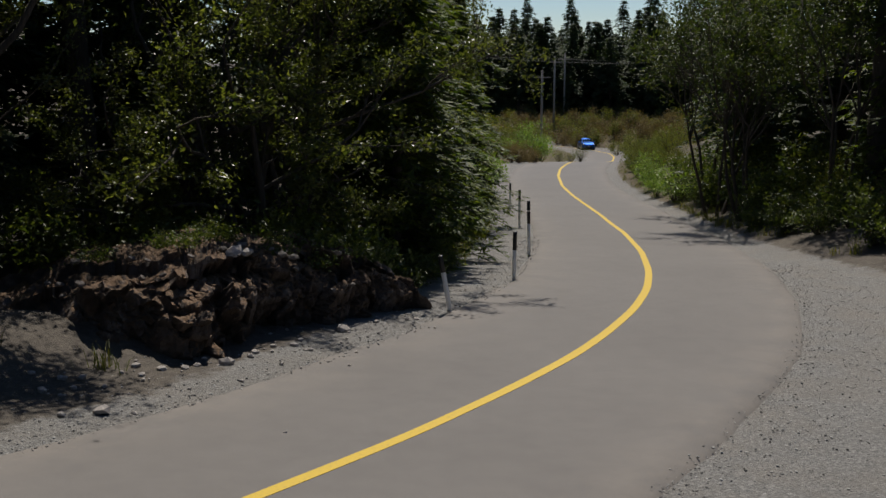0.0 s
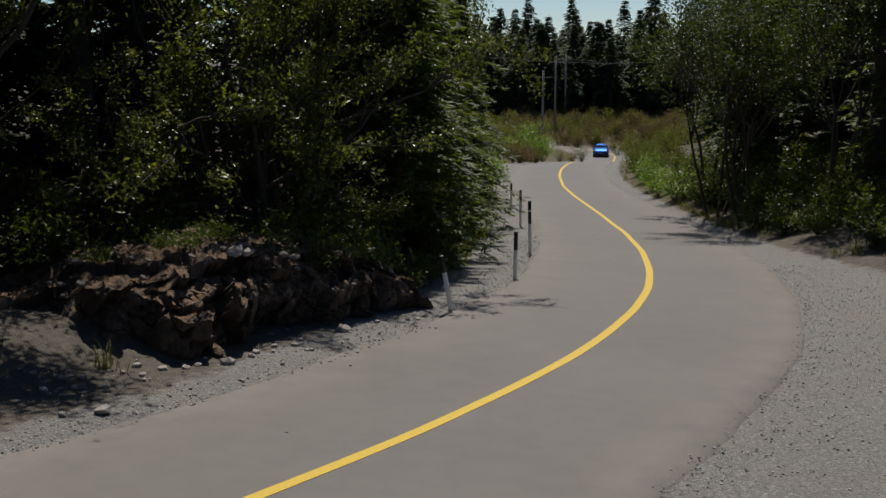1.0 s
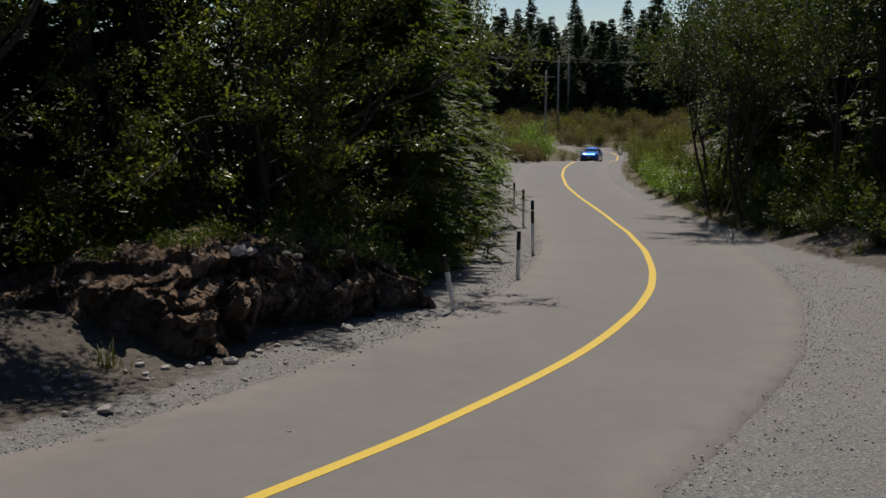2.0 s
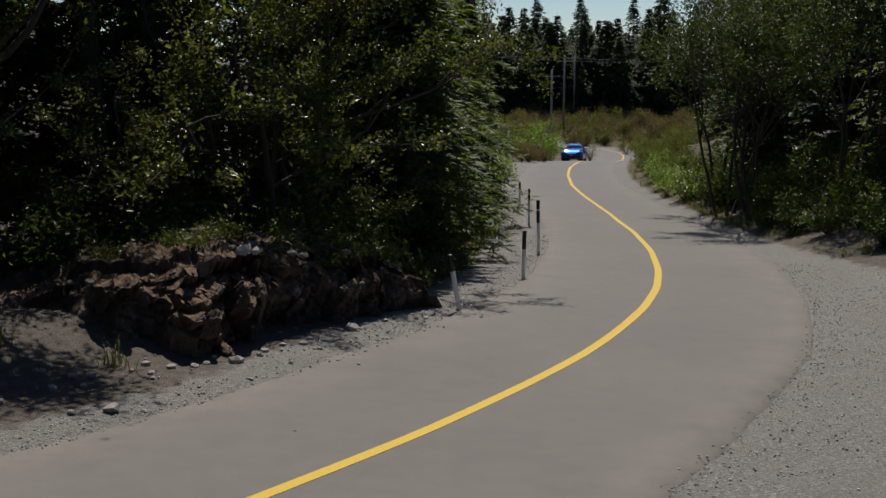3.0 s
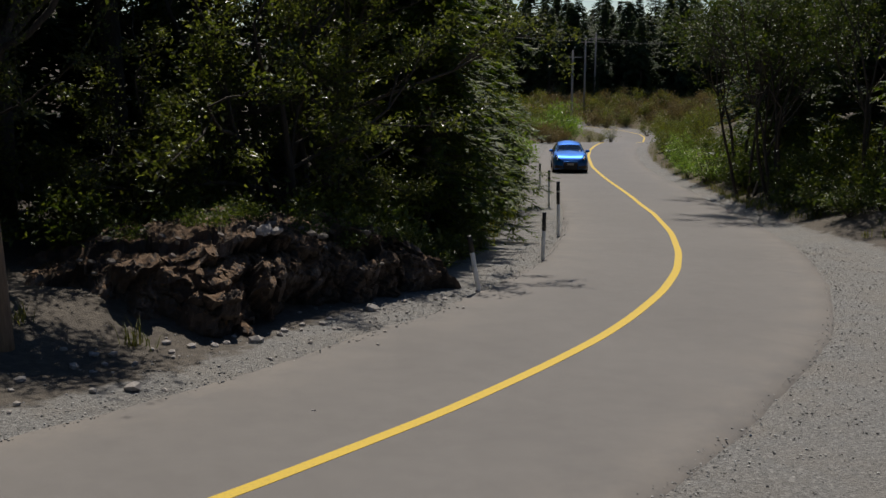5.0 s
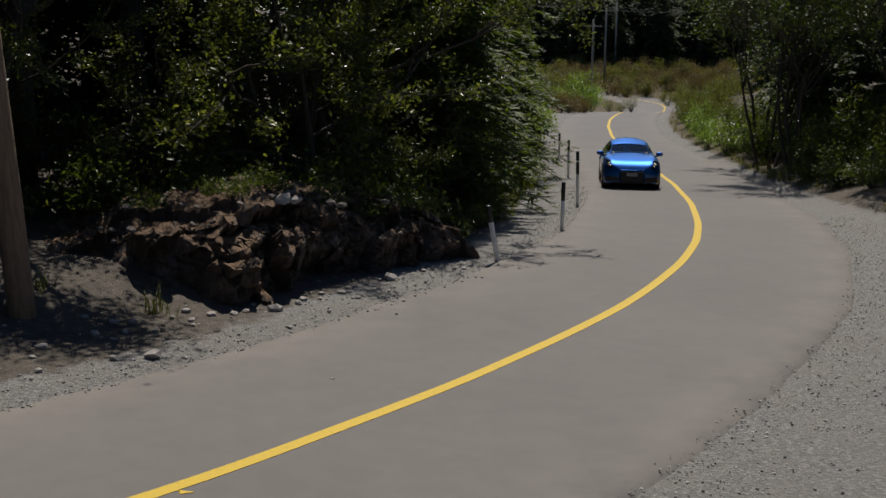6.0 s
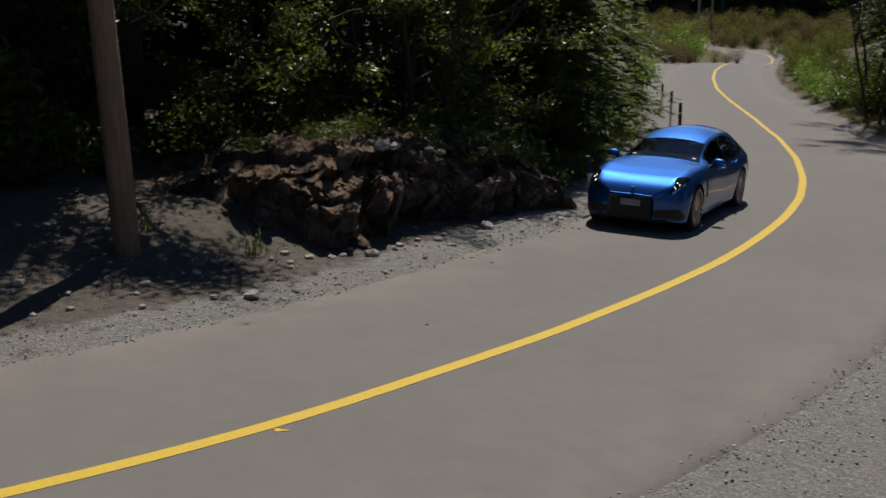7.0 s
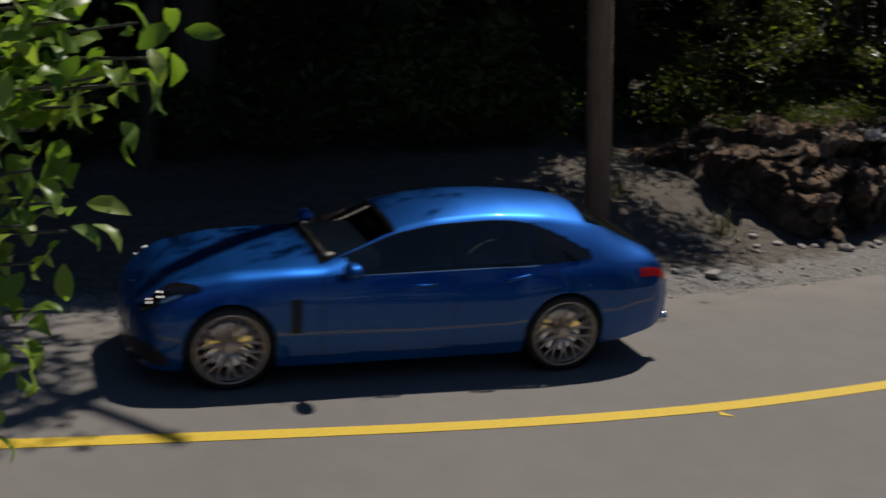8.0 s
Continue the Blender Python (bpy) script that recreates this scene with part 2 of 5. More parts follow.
# ---- the lie of the land ----
LINE = np.array([(-16.0, -3.8), (-12.48, -0.12), (-8.83, 3.10), (-6.64, 5.00), (-4.83, 6.78), (-4.05, 7.56), (-3.34, 8.34), (-2.6, 9.22), (-1.82, 10.34), (-1.52, 10.81),
                 (-0.45, 12.41), (0.92, 14.84), (1.9, 16.76), (2.61, 18.47), (3.39, 20.68), (4.14, 23.56), (4.73, 26.77), (5.36, 31.61), (5.92, 38.41), (6.23, 46.0), (6.3, 56.0),
                 (6.39, 63.01), (6.88, 70.31), (7.63, 76.8), (9.0, 85.2), (11.65, 99.99), (14.59, 111.98), (17.49, 121.98), (19.4, 134.0), (20.0, 142.0), (18.9, 152.0),
                 (15.5, 160.0), (9.0, 167.0), (0.0, 172.0)], float)
HALF = 2.95


def smooth_line(pts, step=0.5, passes=3):
    seg = np.r_[0, np.cumsum(np.linalg.norm(np.diff(pts, axis=0), axis=1))]
    s = np.arange(0, seg[-1], step)
    out = np.stack([np.interp(s, seg, pts[:, i]) for i in range(2)], axis=1)
    for _ in range(passes):
        out[1:-1] = 0.25 * out[:-2] + 0.5 * out[1:-1] + 0.25 * out[2:]
    return out


ROAD = smooth_line(LINE)
TAN = unit(np.gradient(ROAD, axis=0))
NOR = np.stack([-TAN[:, 1], TAN[:, 0]], axis=1)          # to the left going away

PY = [-60, -30, 0, 9, 12, 15.4, 20, 29, 39, 44, 58, 71, 80, 89, 98, 112, 125, 135, 153, 200]
PX = [-17, -14, -12.5, -5.5, -3, -0.9, 1.38, 3.4, 4.47, 4.7, 5.1, 5.5, 6.6, 8.6, 10.0, 13.5, 16.3, 17.9, 18.5, 18.5]
PZ = [2.2, 1.25, 0.39, -0.07, -0.23, -0.39, -0.58, -1.2, -1.95, -2.3, -2.95, -3.3, -3.6, -4.1, -4.9, -6.3, -7.2, -7.6, -8.2, -9]
FINE = np.arange(-60, 200, 0.5)
FZ = np.interp(FINE, PY, PZ)
for _ in range(30):
    FZ[1:-1] = 0.25 * FZ[:-2] + 0.5 * FZ[1:-1] + 0.25 * FZ[2:]


def bed(x, y):
    """Height of the road bed."""
    fade = np.interp(y, [20, 60], [1, 0.3]) * np.interp(np.abs(x), [14, 60], [1, 0.0])
    return np.interp(y, FINE, FZ) - 0.031 * fade * (x - np.interp(y, PY, PX))


def side_of(x, y):
    """Signed distance from the middle of the road (left of it, going away, is positive)."""
    x, y = np.atleast_1d(x), np.atleast_1d(y)
    best, sign = np.full(x.shape, 1e9), np.ones(x.shape)
    for p, n in zip(ROAD[::2], NOR[::2]):
        dx, dy = x - p[0], y - p[1]
        d = np.hypot(dx, dy)
        hit = d < best
        best = np.where(hit, d, best)
        sign = np.where(hit, np.sign(dx * n[0] + dy * n[1]), sign)
    return best * sign


def wave(x, y, scale, seed=0.0):
    return np.array([noise.noise((a * scale + seed, b * scale - seed, seed)) for a, b in zip(np.ravel(x), np.ravel(y))]).reshape(np.shape(x))


def apron(y):
    """Width of the gravel turnout on the right."""
    return np.interp(y, [-10, 0, 15, 22, 27, 33, 40, 60], [30, 22, 12, 6, 2.4, 0.9, 0.5, 0.5])


def land(x, y):
    """Height of the ground, with its gravel and dry-grass masks."""
    x, y = np.atleast_1d(np.asarray(x, float)), np.atleast_1d(np.asarray(y, float))
    d = side_of(x, y)
    z = bed(x, y)
    left = np.clip(d - HALF - 1.4, 0, None)
    right = np.clip(-d - HALF - apron(y), 0, None)
    rise = np.interp(y, [0, 12, 24, 60, 80, 120], [0.12, 0.13, 0.16, 0.18, 0.30, 0.22])
    z = z + np.minimum(left * rise, 9 + 0.02 * left)
    z = z + np.minimum(right * np.interp(y, [0, 20, 40, 90], [0.05, 0.12, 0.30, 0.25]), 9 + 0.02 * right)
    z = z + np.clip(y - 162, 0, 45) * 0.10
    calm = np.interp(y, [140, 175], [1, 0])
    z = bed(x, y) + np.clip(y - 162, 0, 45) * 0.10 + (z - bed(x, y) - np.clip(y - 162, 0, 45) * 0.10) * calm
    rough = np.clip(np.maximum(left, right), 0, 3) / 3
    z = z + rough * (0.35 * wave(x, y, 0.35, 3.1) + 0.10 * wave(x, y, 1.7, 7.7))
    z = z + np.where(np.abs(d) > HALF, 0.025 * wave(x, y, 2.6, 1.3), 0)
    under = np.clip((HALF + 0.35 - np.abs(d)) / 0.5, 0, 1)
    z = z - 0.08 * under - 0.02
    shoulder = np.where(d > 0, np.interp(y, [4, 8, 11, 14, 20, 30, 70], [0.5, 0.5, 0.8, 0.7, 1.2, 1.7, 1.5]), apron(y) + 0.2)
    gravel = np.clip(0.5 + (HALF + shoulder - np.abs(d)) / 1.2, 0, 1)
    dry = np.clip((y - 30) / 25, 0, 1) * np.clip((np.interp(y, [40, 70, 90, 140, 160, 186, 200], [3, 4, 9, 9, 30, 30, 0]) - np.maximum(left, right)) / 3, 0, 1)
    return z, gravel, dry


def height(x, y):
    return float(land(x, y)[0][0])


def spaced(*runs):
    """Grid lines: (start, end, step) runs."""
    return np.array(sorted({round(v, 3) for a, b, st in runs for v in np.arange(a, b + 1e-6, st)}))


def build_ground():
    xs = spaced((-900, -150, 75), (-150, -30, 10), (-30, -12, 1.5), (-12, 14, 0.4), (14, 34, 1.5), (34, 150, 10), (150, 900, 75))
    ys = spaced((-900, -120, 78), (-120, -10, 10), (-10, 4, 1.0), (4, 36, 0.4), (36, 60, 1), (60, 200, 2.5), (200, 400, 25), (400, 1500, 100))
    gx, gy = np.meshgrid(xs, ys)
    z, g, dry = land(gx.ravel(), gy.ravel())
    nx, ny = len(xs), len(ys)
    vs = np.stack([gx.ravel(), gy.ravel(), z], axis=1)
    fs = [(j * nx + i, j * nx + i + 1, (j + 1) * nx + i + 1, (j + 1) * nx + i) for j in range(ny - 1) for i in range(nx - 1)]
    me = mesh_np("ground", vs, fs, M_GROUND, True)
    me.attributes.new("gravel", "FLOAT", "POINT").data.foreach_set("value", g)
    me.attributes.new("dry", "FLOAT", "POINT").data.foreach_set("value", dry)
    tagged(new("ground", me), "grey gravel shoulders and brown forest floor", "ground", kind="structure")


def build_road():
    offs = np.array([-1.0, -0.97, -0.85, -0.6, -0.3, 0, 0.3, 0.6, 0.85, 0.97, 1.0])
    vs, edge = [], []
    for i, (p, n) in enumerate(zip(ROAD, NOR)):
        wl = HALF + 0.14 * noise.noise((i * 0.22, 0.3, 0)) + 0.06 * noise.noise((i * 0.9, 4.3, 0))
        wr = HALF + 0.10 * noise.noise((i * 0.18, 9.3, 0)) + 0.05 * noise.noise((i * 0.9, 14.3, 0))
        for o in offs:
            q = p + n * o * (wl if o > 0 else wr)
            z = float(bed(q[0], q[1])) + 0.02 * (0.0 - o * o) - (0.07 if abs(o) == 1 else 0)
            vs.append((q[0], q[1], z))
            edge.append(max(0, (abs(o) - 0.55) / 0.45))
    k_ = len(offs)
    fs = [(i * k_ + j + 1, i * k_ + j, (i + 1) * k_ + j, (i + 1) * k_ + j + 1) for i in range(len(ROAD) - 1) for j in range(k_ - 1)]
    me = mesh_np("road", vs, fs, M_ASPHALT, True)
    me.attributes.new("edge", "FLOAT", "POINT").data.foreach_set("value", edge)
    tagged(new("road", me), "sunlit grey asphalt mountain road without kerbs", "road", kind="structure")
    # the single yellow line, 16 cm wide, a few millimetres of paint
    vs = []
    for i, (p, n) in enumerate(zip(ROAD, NOR)):
        for o, h in ((-1, 0.0), (-1, 0.006), (1, 0.006), (1, 0.0)):
            q = p + n * o * (0.078 + 0.004 * noise.noise((i * 1.7, o, 0)))
            vs.append((q[0], q[1], float(bed(q[0], q[1])) + h - 0.001))
    fs = [(i * 4 + j + 1, i * 4 + j, i * 4 + 4 + j, i * 4 + 5 + j) for i in range(len(ROAD) - 1) for j in range(3)]
    tagged(new("road_marking", mesh_np("road_marking", vs, fs, M_YELLOW)), "single solid yellow centre line painted on asphalt", "road marking", kind="structure")
    # a spilt dab of the same paint beside the line
    w = np.linspace(0, 2 * math.pi, 15)[:-1]
    r = 0.045 + 0.018 * np.sin(3 * w + 1)
    c = np.array([-2.52, 9.12])
    ring = np.stack([c[0] + r * np.cos(w) * 1.3, c[1] + r * np.sin(w) * 0.7], axis=1)
    top = [(x, y, float(bed(x, y)) + 0.005) for x, y in ring]
    low = [(x, y, float(bed(x, y)) - 0.01) for x, y in ring]
    n_ = len(top)
    fs = [tuple(range(n_))] + [(i, i + n_, (i + 1) % n_ + n_, (i + 1) % n_) for i in range(n_)]
    tagged(new("paint_spill", mesh_np("paint_spill", top + low, fs, M_YELLOW)), "small dab of spilt yellow road paint", "paint spill", kind="structure")


build_ground()
build_road()


# ---- plants ----
def conifer(name, h, spread, seed, mat, label, first=0.05, whorl=0.5, per=8, spray=0.62, cat="tree", blade=0.13, taper=0.75):
    """A fir or cedar: tapered trunk, drooping limbs, needle sprays."""
    rng = np.random.default_rng(seed)
    tree = tagged(new(name), label, cat)
    zs = np.linspace(0, h, 14)
    bend = np.cumsum(rng.normal(0, 0.02, (14, 2)), axis=0)
    bend -= bend[0]
    pts = np.column_stack([bend, zs - 0.3])
    groups = [tube(pts, np.linspace(h * 0.015 + 0.04, 0.015, 14), 9)]
    cs, ns, dirs = [], [], []
    z = h * first
    while z < h * 0.985:
        f = 1 - z / h
        reach = spread * (f ** taper) * rng.uniform(0.8, 1.15) + 0.12
        for b in range(per if f > 0.12 else 4):
            a = rng.uniform(0, 2 * math.pi)
            ln = reach * rng.uniform(0.45, 1.1)
            if rng.random() < 0.12:
                continue
            d = np.array([math.cos(a), math.sin(a), 0])
            steps = max(3, int(ln / (spray * 0.55)))
            u = np.linspace(0.05, 1, steps)
            lift = rng.uniform(0.05, 0.3)
            P = np.array([np.interp(z, zs, bend[:, 0]), np.interp(z, zs, bend[:, 1]), z - 0.3]) + d * (u * ln)[:, None] \
                + np.array([0, 0, 1.0]) * (lift * ln * u - 0.42 * ln * u * u)[:, None]
            if ln > 1.0:
                groups.append(tube(P[::max(1, steps // 4)], np.linspace(0.03, 0.006, len(P[::max(1, steps // 4)])), 4, False))
            side = np.array([-d[1], d[0], 0])
            for q, uu in zip(P, u):
                if uu < 0.18 and ln > 1.2:
                    continue
                for s in (-1, 1):
                    w = spray * (1.15 - 0.55 * uu)
                    cs.append(q + side * s * w * 0.45 + rng.normal(0, 0.04, 3))
                    dirs.append(side * s * 0.9 + d * 0.75 + np.array([0, 0, -0.35]) + rng.normal(0, 0.25, 3))
                cs.append(q + d * 0.1 + rng.normal(0, 0.04, 3))
                dirs.append(d + np.array([0, 0, -0.25]) + rng.normal(0, 0.25, 3))
        z += whorl * rng.uniform(0.75, 1.2) * (0.5 + 0.6 * f)
    cs, dirs = np.array(cs), unit(np.array(dirs))
    n = len(cs)
    out_v, out_f = [], []
    # each spray: three narrow blades in a fan
    for b in (-0.55, 0.0, 0.55):
        sd = unit(np.cross(dirs, np.array([0, 0, 1.0]) + rng.normal(0, 0.35, (n, 3))))
        dd = unit(dirs + sd * b)
        s2 = unit(np.cross(dd, np.array([0, 0, 1.0]) + rng.normal(0, 0.3, (n, 3))))
        ln = spray * rng.uniform(0.7, 1.2, n)[:, None] * (1.0 if b == 0 else 0.75)
        base = cs - dirs * spray * 0.35
        tip, mid = base + dd * ln, base + dd * ln * 0.5
        wd = spray * blade
        out_v.append(np.stack([base, mid + s2 * wd, tip, mid - s2 * wd], axis=1).reshape(-1, 3))
    v = np.vstack(out_v)
    i = np.arange(len(v) // 4)[:, None] * 4
    f = [tuple(q) for q in (i + np.array([0, 1, 2, 3]))]
    part("trunk", mesh_np("trunk", *merge(*groups), M_BARK, True), tree)
    part("crown", mesh_np("crown", v, f, mat), tree)
    return tree


def limbs(rng, base, d, length, radius, depth, out, tips, spread=0.7, droop=0.0, fork=4):
    """Grow one limb and its forks."""
    n = 6
    pts, p, dd = [np.array(base)], np.array(base, float), np.array(d, float)
    for _ in range(n - 1):
        dd = unit(dd + rng.normal(0, 0.10, 3) + np.array([0, 0, 0.04 - droop]))
        p = p + dd * length / (n - 1)
        pts.append(p.copy())
    out.append(tube(pts, np.linspace(radius, radius * 0.55, n), 7 if radius > 0.04 else 5, False))
    if depth == 0:
        tips += pts[2:]
        return
    if depth == 1:
        tips.append(pts[-1])
    for _ in range(rng.integers(3, 5)):
        j = rng.integers(fork if depth == 3 else 2, n)
        nd = unit(dd + rng.normal(0, spread, 3) + np.array([0, 0, 0.1]))
        limbs(rng, pts[j], nd, length * rng.uniform(0.5, 0.75), radius * 0.5, depth - 1, out, tips, spread, droop, fork)


def broadleaf(name, seed, stems, h, leaf, count, mat, bark, label, lean=0.12, clump=0.42, depth=3, aspect=0.5, cat="tree", droop=0.0, fork=4, girth=0.012):
    """A leafy tree: stems, limbs and a loose crown of leaves round the twigs."""
    rng = np.random.default_rng(seed)
    tree = tagged(new(name), label, cat)
    out, tips = [], []
    for s in range(stems):
        a = rng.uniform(0, 6.28)
        d = unit(np.array([math.cos(a) * lean, math.sin(a) * lean, 1.0]))
        b = np.array([math.cos(a), math.sin(a), 0]) * 0.25 * (stems > 1) + np.array([0, 0, -0.3])
        limbs(rng, b, d, h * rng.uniform(0.42, 0.58), girth * h + 0.02, depth, out, tips, 0.62, droop, fork)
    tips = np.array(tips)
    pick = tips[rng.integers(0, len(tips), count)]
    c = pick + rng.normal(0, clump, (count, 3)) * np.array([1, 1, 0.7])
    nrm = unit(rng.normal(0, 0.7, (count, 3)) + np.array([0, 0, 0.8]))
    part("trunk", mesh_np("trunk", *merge(*out), bark, True), tree)
    part("crown", mesh_np("crown", *leaves(c, nrm, leaf, rng, aspect), mat), tree)
    return tree


def shrub(name, seed, w, h, leaf, count, mat, label, aspect=0.5, upright=0.0, cat="shrub"):
    """A bush: stems from one root and leaves in uneven clumps."""
    rng = np.random.default_rng(seed)
    bush = tagged(new(name), label, cat)
    out, tips = [], []
    for _ in range(16):
        a, r = rng.uniform(0, 6.28), rng.uniform(0.1, 1.0) ** 0.6
        top = np.array([math.cos(a) * r * w * 0.5, math.sin(a) * r * w * 0.5, h * (1 - 0.55 * r * r) * rng.uniform(0.6, 1.1)])
        u = np.linspace(0, 1, 6)[:, None]
        pts = top * u + np.array([0, 0, 1.0]) * (0.25 * h * u * (1 - u)) + rng.normal(0, 0.02, (6, 3)) - np.array([0, 0, 0.06])
        out.append(tube(pts, np.linspace(0.016, 0.005, 6), 5, False))
        tips += list(pts[2:]) + [pts[-1], pts[-1]]
    tips = np.array(tips)
    pick = tips[rng.integers(0, len(tips), count)]
    c = pick + rng.normal(0, 0.11 * max(w, h), (count, 3)) * np.array([1, 1, 0.75])
    c[:, 2] = np.abs(c[:, 2])
    nrm = unit(rng.normal(0, 0.7, (count, 3)) + np.array([0, 0, 0.7 - upright]))
    part("branchwork", mesh_np("branchwork", *merge(*out), M_BARK), bush)
    part("foliage", mesh_np("foliage", *leaves(c, nrm, leaf, rng, aspect, up=upright * 3), mat), bush)
    return bush


def place(ob, spots, group, rng, lo=0.85, hi=1.15):
    """Put a thing and its copies at (x, y[, scale]) spots on the ground."""
    for i, s in enumerate(spots):
        x, y = s[0], s[1]
        k_ = (s[2] if len(s) > 2 else 1.0) * rng.uniform(lo, hi)
        m = pose(x, y, height(x, y), rng.uniform(-2, 2), rng.uniform(-2, 2), rng.uniform(0, 360)) @ Matrix.Diagonal((k_, k_, k_ * rng.uniform(0.93, 1.07), 1))
        if i == 0:
            ob.matrix_basis = m
            first = ob
        else:
            o = ob.copy()
            scene.collection.objects.link(o)
            o.matrix_basis = m
            for ch in ob.children:
                c = ch.copy()
                scene.collection.objects.link(c)
                c.parent = o
        if group:
            (ob if i == 0 else o)["group"] = group


def wood():
    rng = np.random.default_rng(5)
    fir = [conifer("fir_tree", h, s, sd, M_FIR, "tall dark green fir tree in dense forest") for h, s, sd in ((17, 3.0, 1), (21, 3.4, 2), (14, 2.7, 3))]
    low = [conifer("cedar_tree", 9, 2.6, 11, M_CEDAR, "green cedar with drooping sprays at the roadside", first=0.03, whorl=0.34, per=10, spray=0.36, blade=0.09),
           conifer("cedar_tree", 12, 2.9, 12, M_CEDAR, "tall green cedar with drooping sprays", first=0.03, whorl=0.38, per=10, spray=0.40, blade=0.09)]
    spots = {0: [], 1: [], 2: []}
    # left wood, behind the outcrop and along the road
    for k_, (x, y) in enumerate([(-10.5, 19), (-13.5, 17), (-13, 23), (-17, 19), (-16, 28), (-7.5, 33), (-11, 32), (-3.4, 35), (-5.5, 39), (-9.5, 40), (-15, 38),
                                 (-20, 30), (-22, 22), (-3.2, 46), (-7.5, 50), (-13, 49), (-19, 44), (-3, 58), (-8, 62), (-15, 60), (-22, 54), (-26, 36), (-5, 72), (-12, 76),
                                 (-18, 14), (-21, 9), (-24, 15), (-15, 10.5), (-12.6, 14.2), (-20, 3), (-27, 8), (-28, 24), (-10, 25.5), (-12.5, 28.5), (-14.5, 33), (-8.8, 29.5), (-18, 34), (-16.5, 24.5), (-19, 26.5), (-12, 20.5)]):
        spots[k_ % 3].append((x + rng.uniform(-0.6, 0.6), y + rng.uniform(-0.6, 0.6)))
    # unseen firs behind and right of the camera, added to block bright sky
    for k_ in range(30):
        a = radians(rng.uniform(175, 395))
        r = rng.uniform(20, 34)
        spots[k_ % 3].append((6 + r * math.cos(a), -2 + r * math.sin(a) * 0.9))
    for x, y in ((13.5, 9), (16, 14), (18, 19), (17, 5), (21, 11), (22, 23), (-17, -8), (-22, -4), (-12, -10)):
        spots[int(rng.integers(0, 3))].append((x, y))
    # right wood
    for k_, (x, y) in enumerate([(17.0, 33), (14.8, 44.5), (13.8, 50), (19.5, 40), (20, 31), (22, 35), (17.5, 50), (22, 46), (26, 40), (21, 27), (25, 30),
                                 (15.5, 58), (18, 62), (24, 56), (16, 68), (22, 72), (29, 50), (30, 34), (28, 64), (33, 44), (20, 84), (27, 80)]):
        spots[k_ % 3].append((x, y, 0.95))
    # the far hillside
    far = [conifer("fir_tree", h, s, sd, M_FIR, "dark fir on the far hillside", first=0.03, whorl=0.75, per=10, spray=0.8, blade=0.12, taper=1.0) for h, s, sd in ((15, 6.4, 61), (18, 7.2, 62), (12, 5.8, 63))]
    rows = {0: [], 1: [], 2: []}
    for k_ in range(150):
        y = rng.uniform(196, 300)
        rows[k_ % 3].append((rng.uniform(-30, 90) * y / 250, y, rng.uniform(0.75, 1.15)))
    for k_, x in enumerate(np.linspace(-16, 52, 46)):
        rows[k_ % 3].append((x + rng.uniform(-1, 1), 190 + rng.uniform(-3, 6), rng.uniform(0.7, 1.0)))
    for t, sp in zip(far, rows.values()):
        place(t, sp, "far fir forest", rng)
    for t, sp in zip(fir, spots.values()):
        place(t, sp, "fir forest", rng)
    tall = conifer("douglas_fir", 23, 2.9, 6, M_FIR, "tall fir with a bare dark lower trunk at the wood's edge", first=0.42, per=7)
    place(tall, [(-6.35, 30.5, 0.8), (-7.9, 26.2, 0.85), (-8.6, 21.0, 0.9), (-10.6, 16.4), (-11.4, 12.4), (-3.6, 31.5, 0.8), (13.3, 36.2, 0.9), (15.6, 32.0, 0.9), (17.5, 45)], "tall firs at the wood's edge", rng, 0.95, 1.08)
    place(low[0], [(-0.6, 33.5), (0.4, 40), (-1.1, 26.0, 0.85), (0.2, 49, 0.9), (16.5, 31.5, 0.8), (12.0, 47.5, 0.75), (-0.7, 28.3, 0.95)], "roadside cedars", rng)
    place(low[1], [(-1.6, 29.5), (-1.2, 37), (-0.6, 45), (0.2, 56), (-1.2, 64), (16, 28.5), (18.5, 35.5), (14.4, 36.5), (14.3, 32.0), (15.2, 29.6)], "tall cedars", rng)


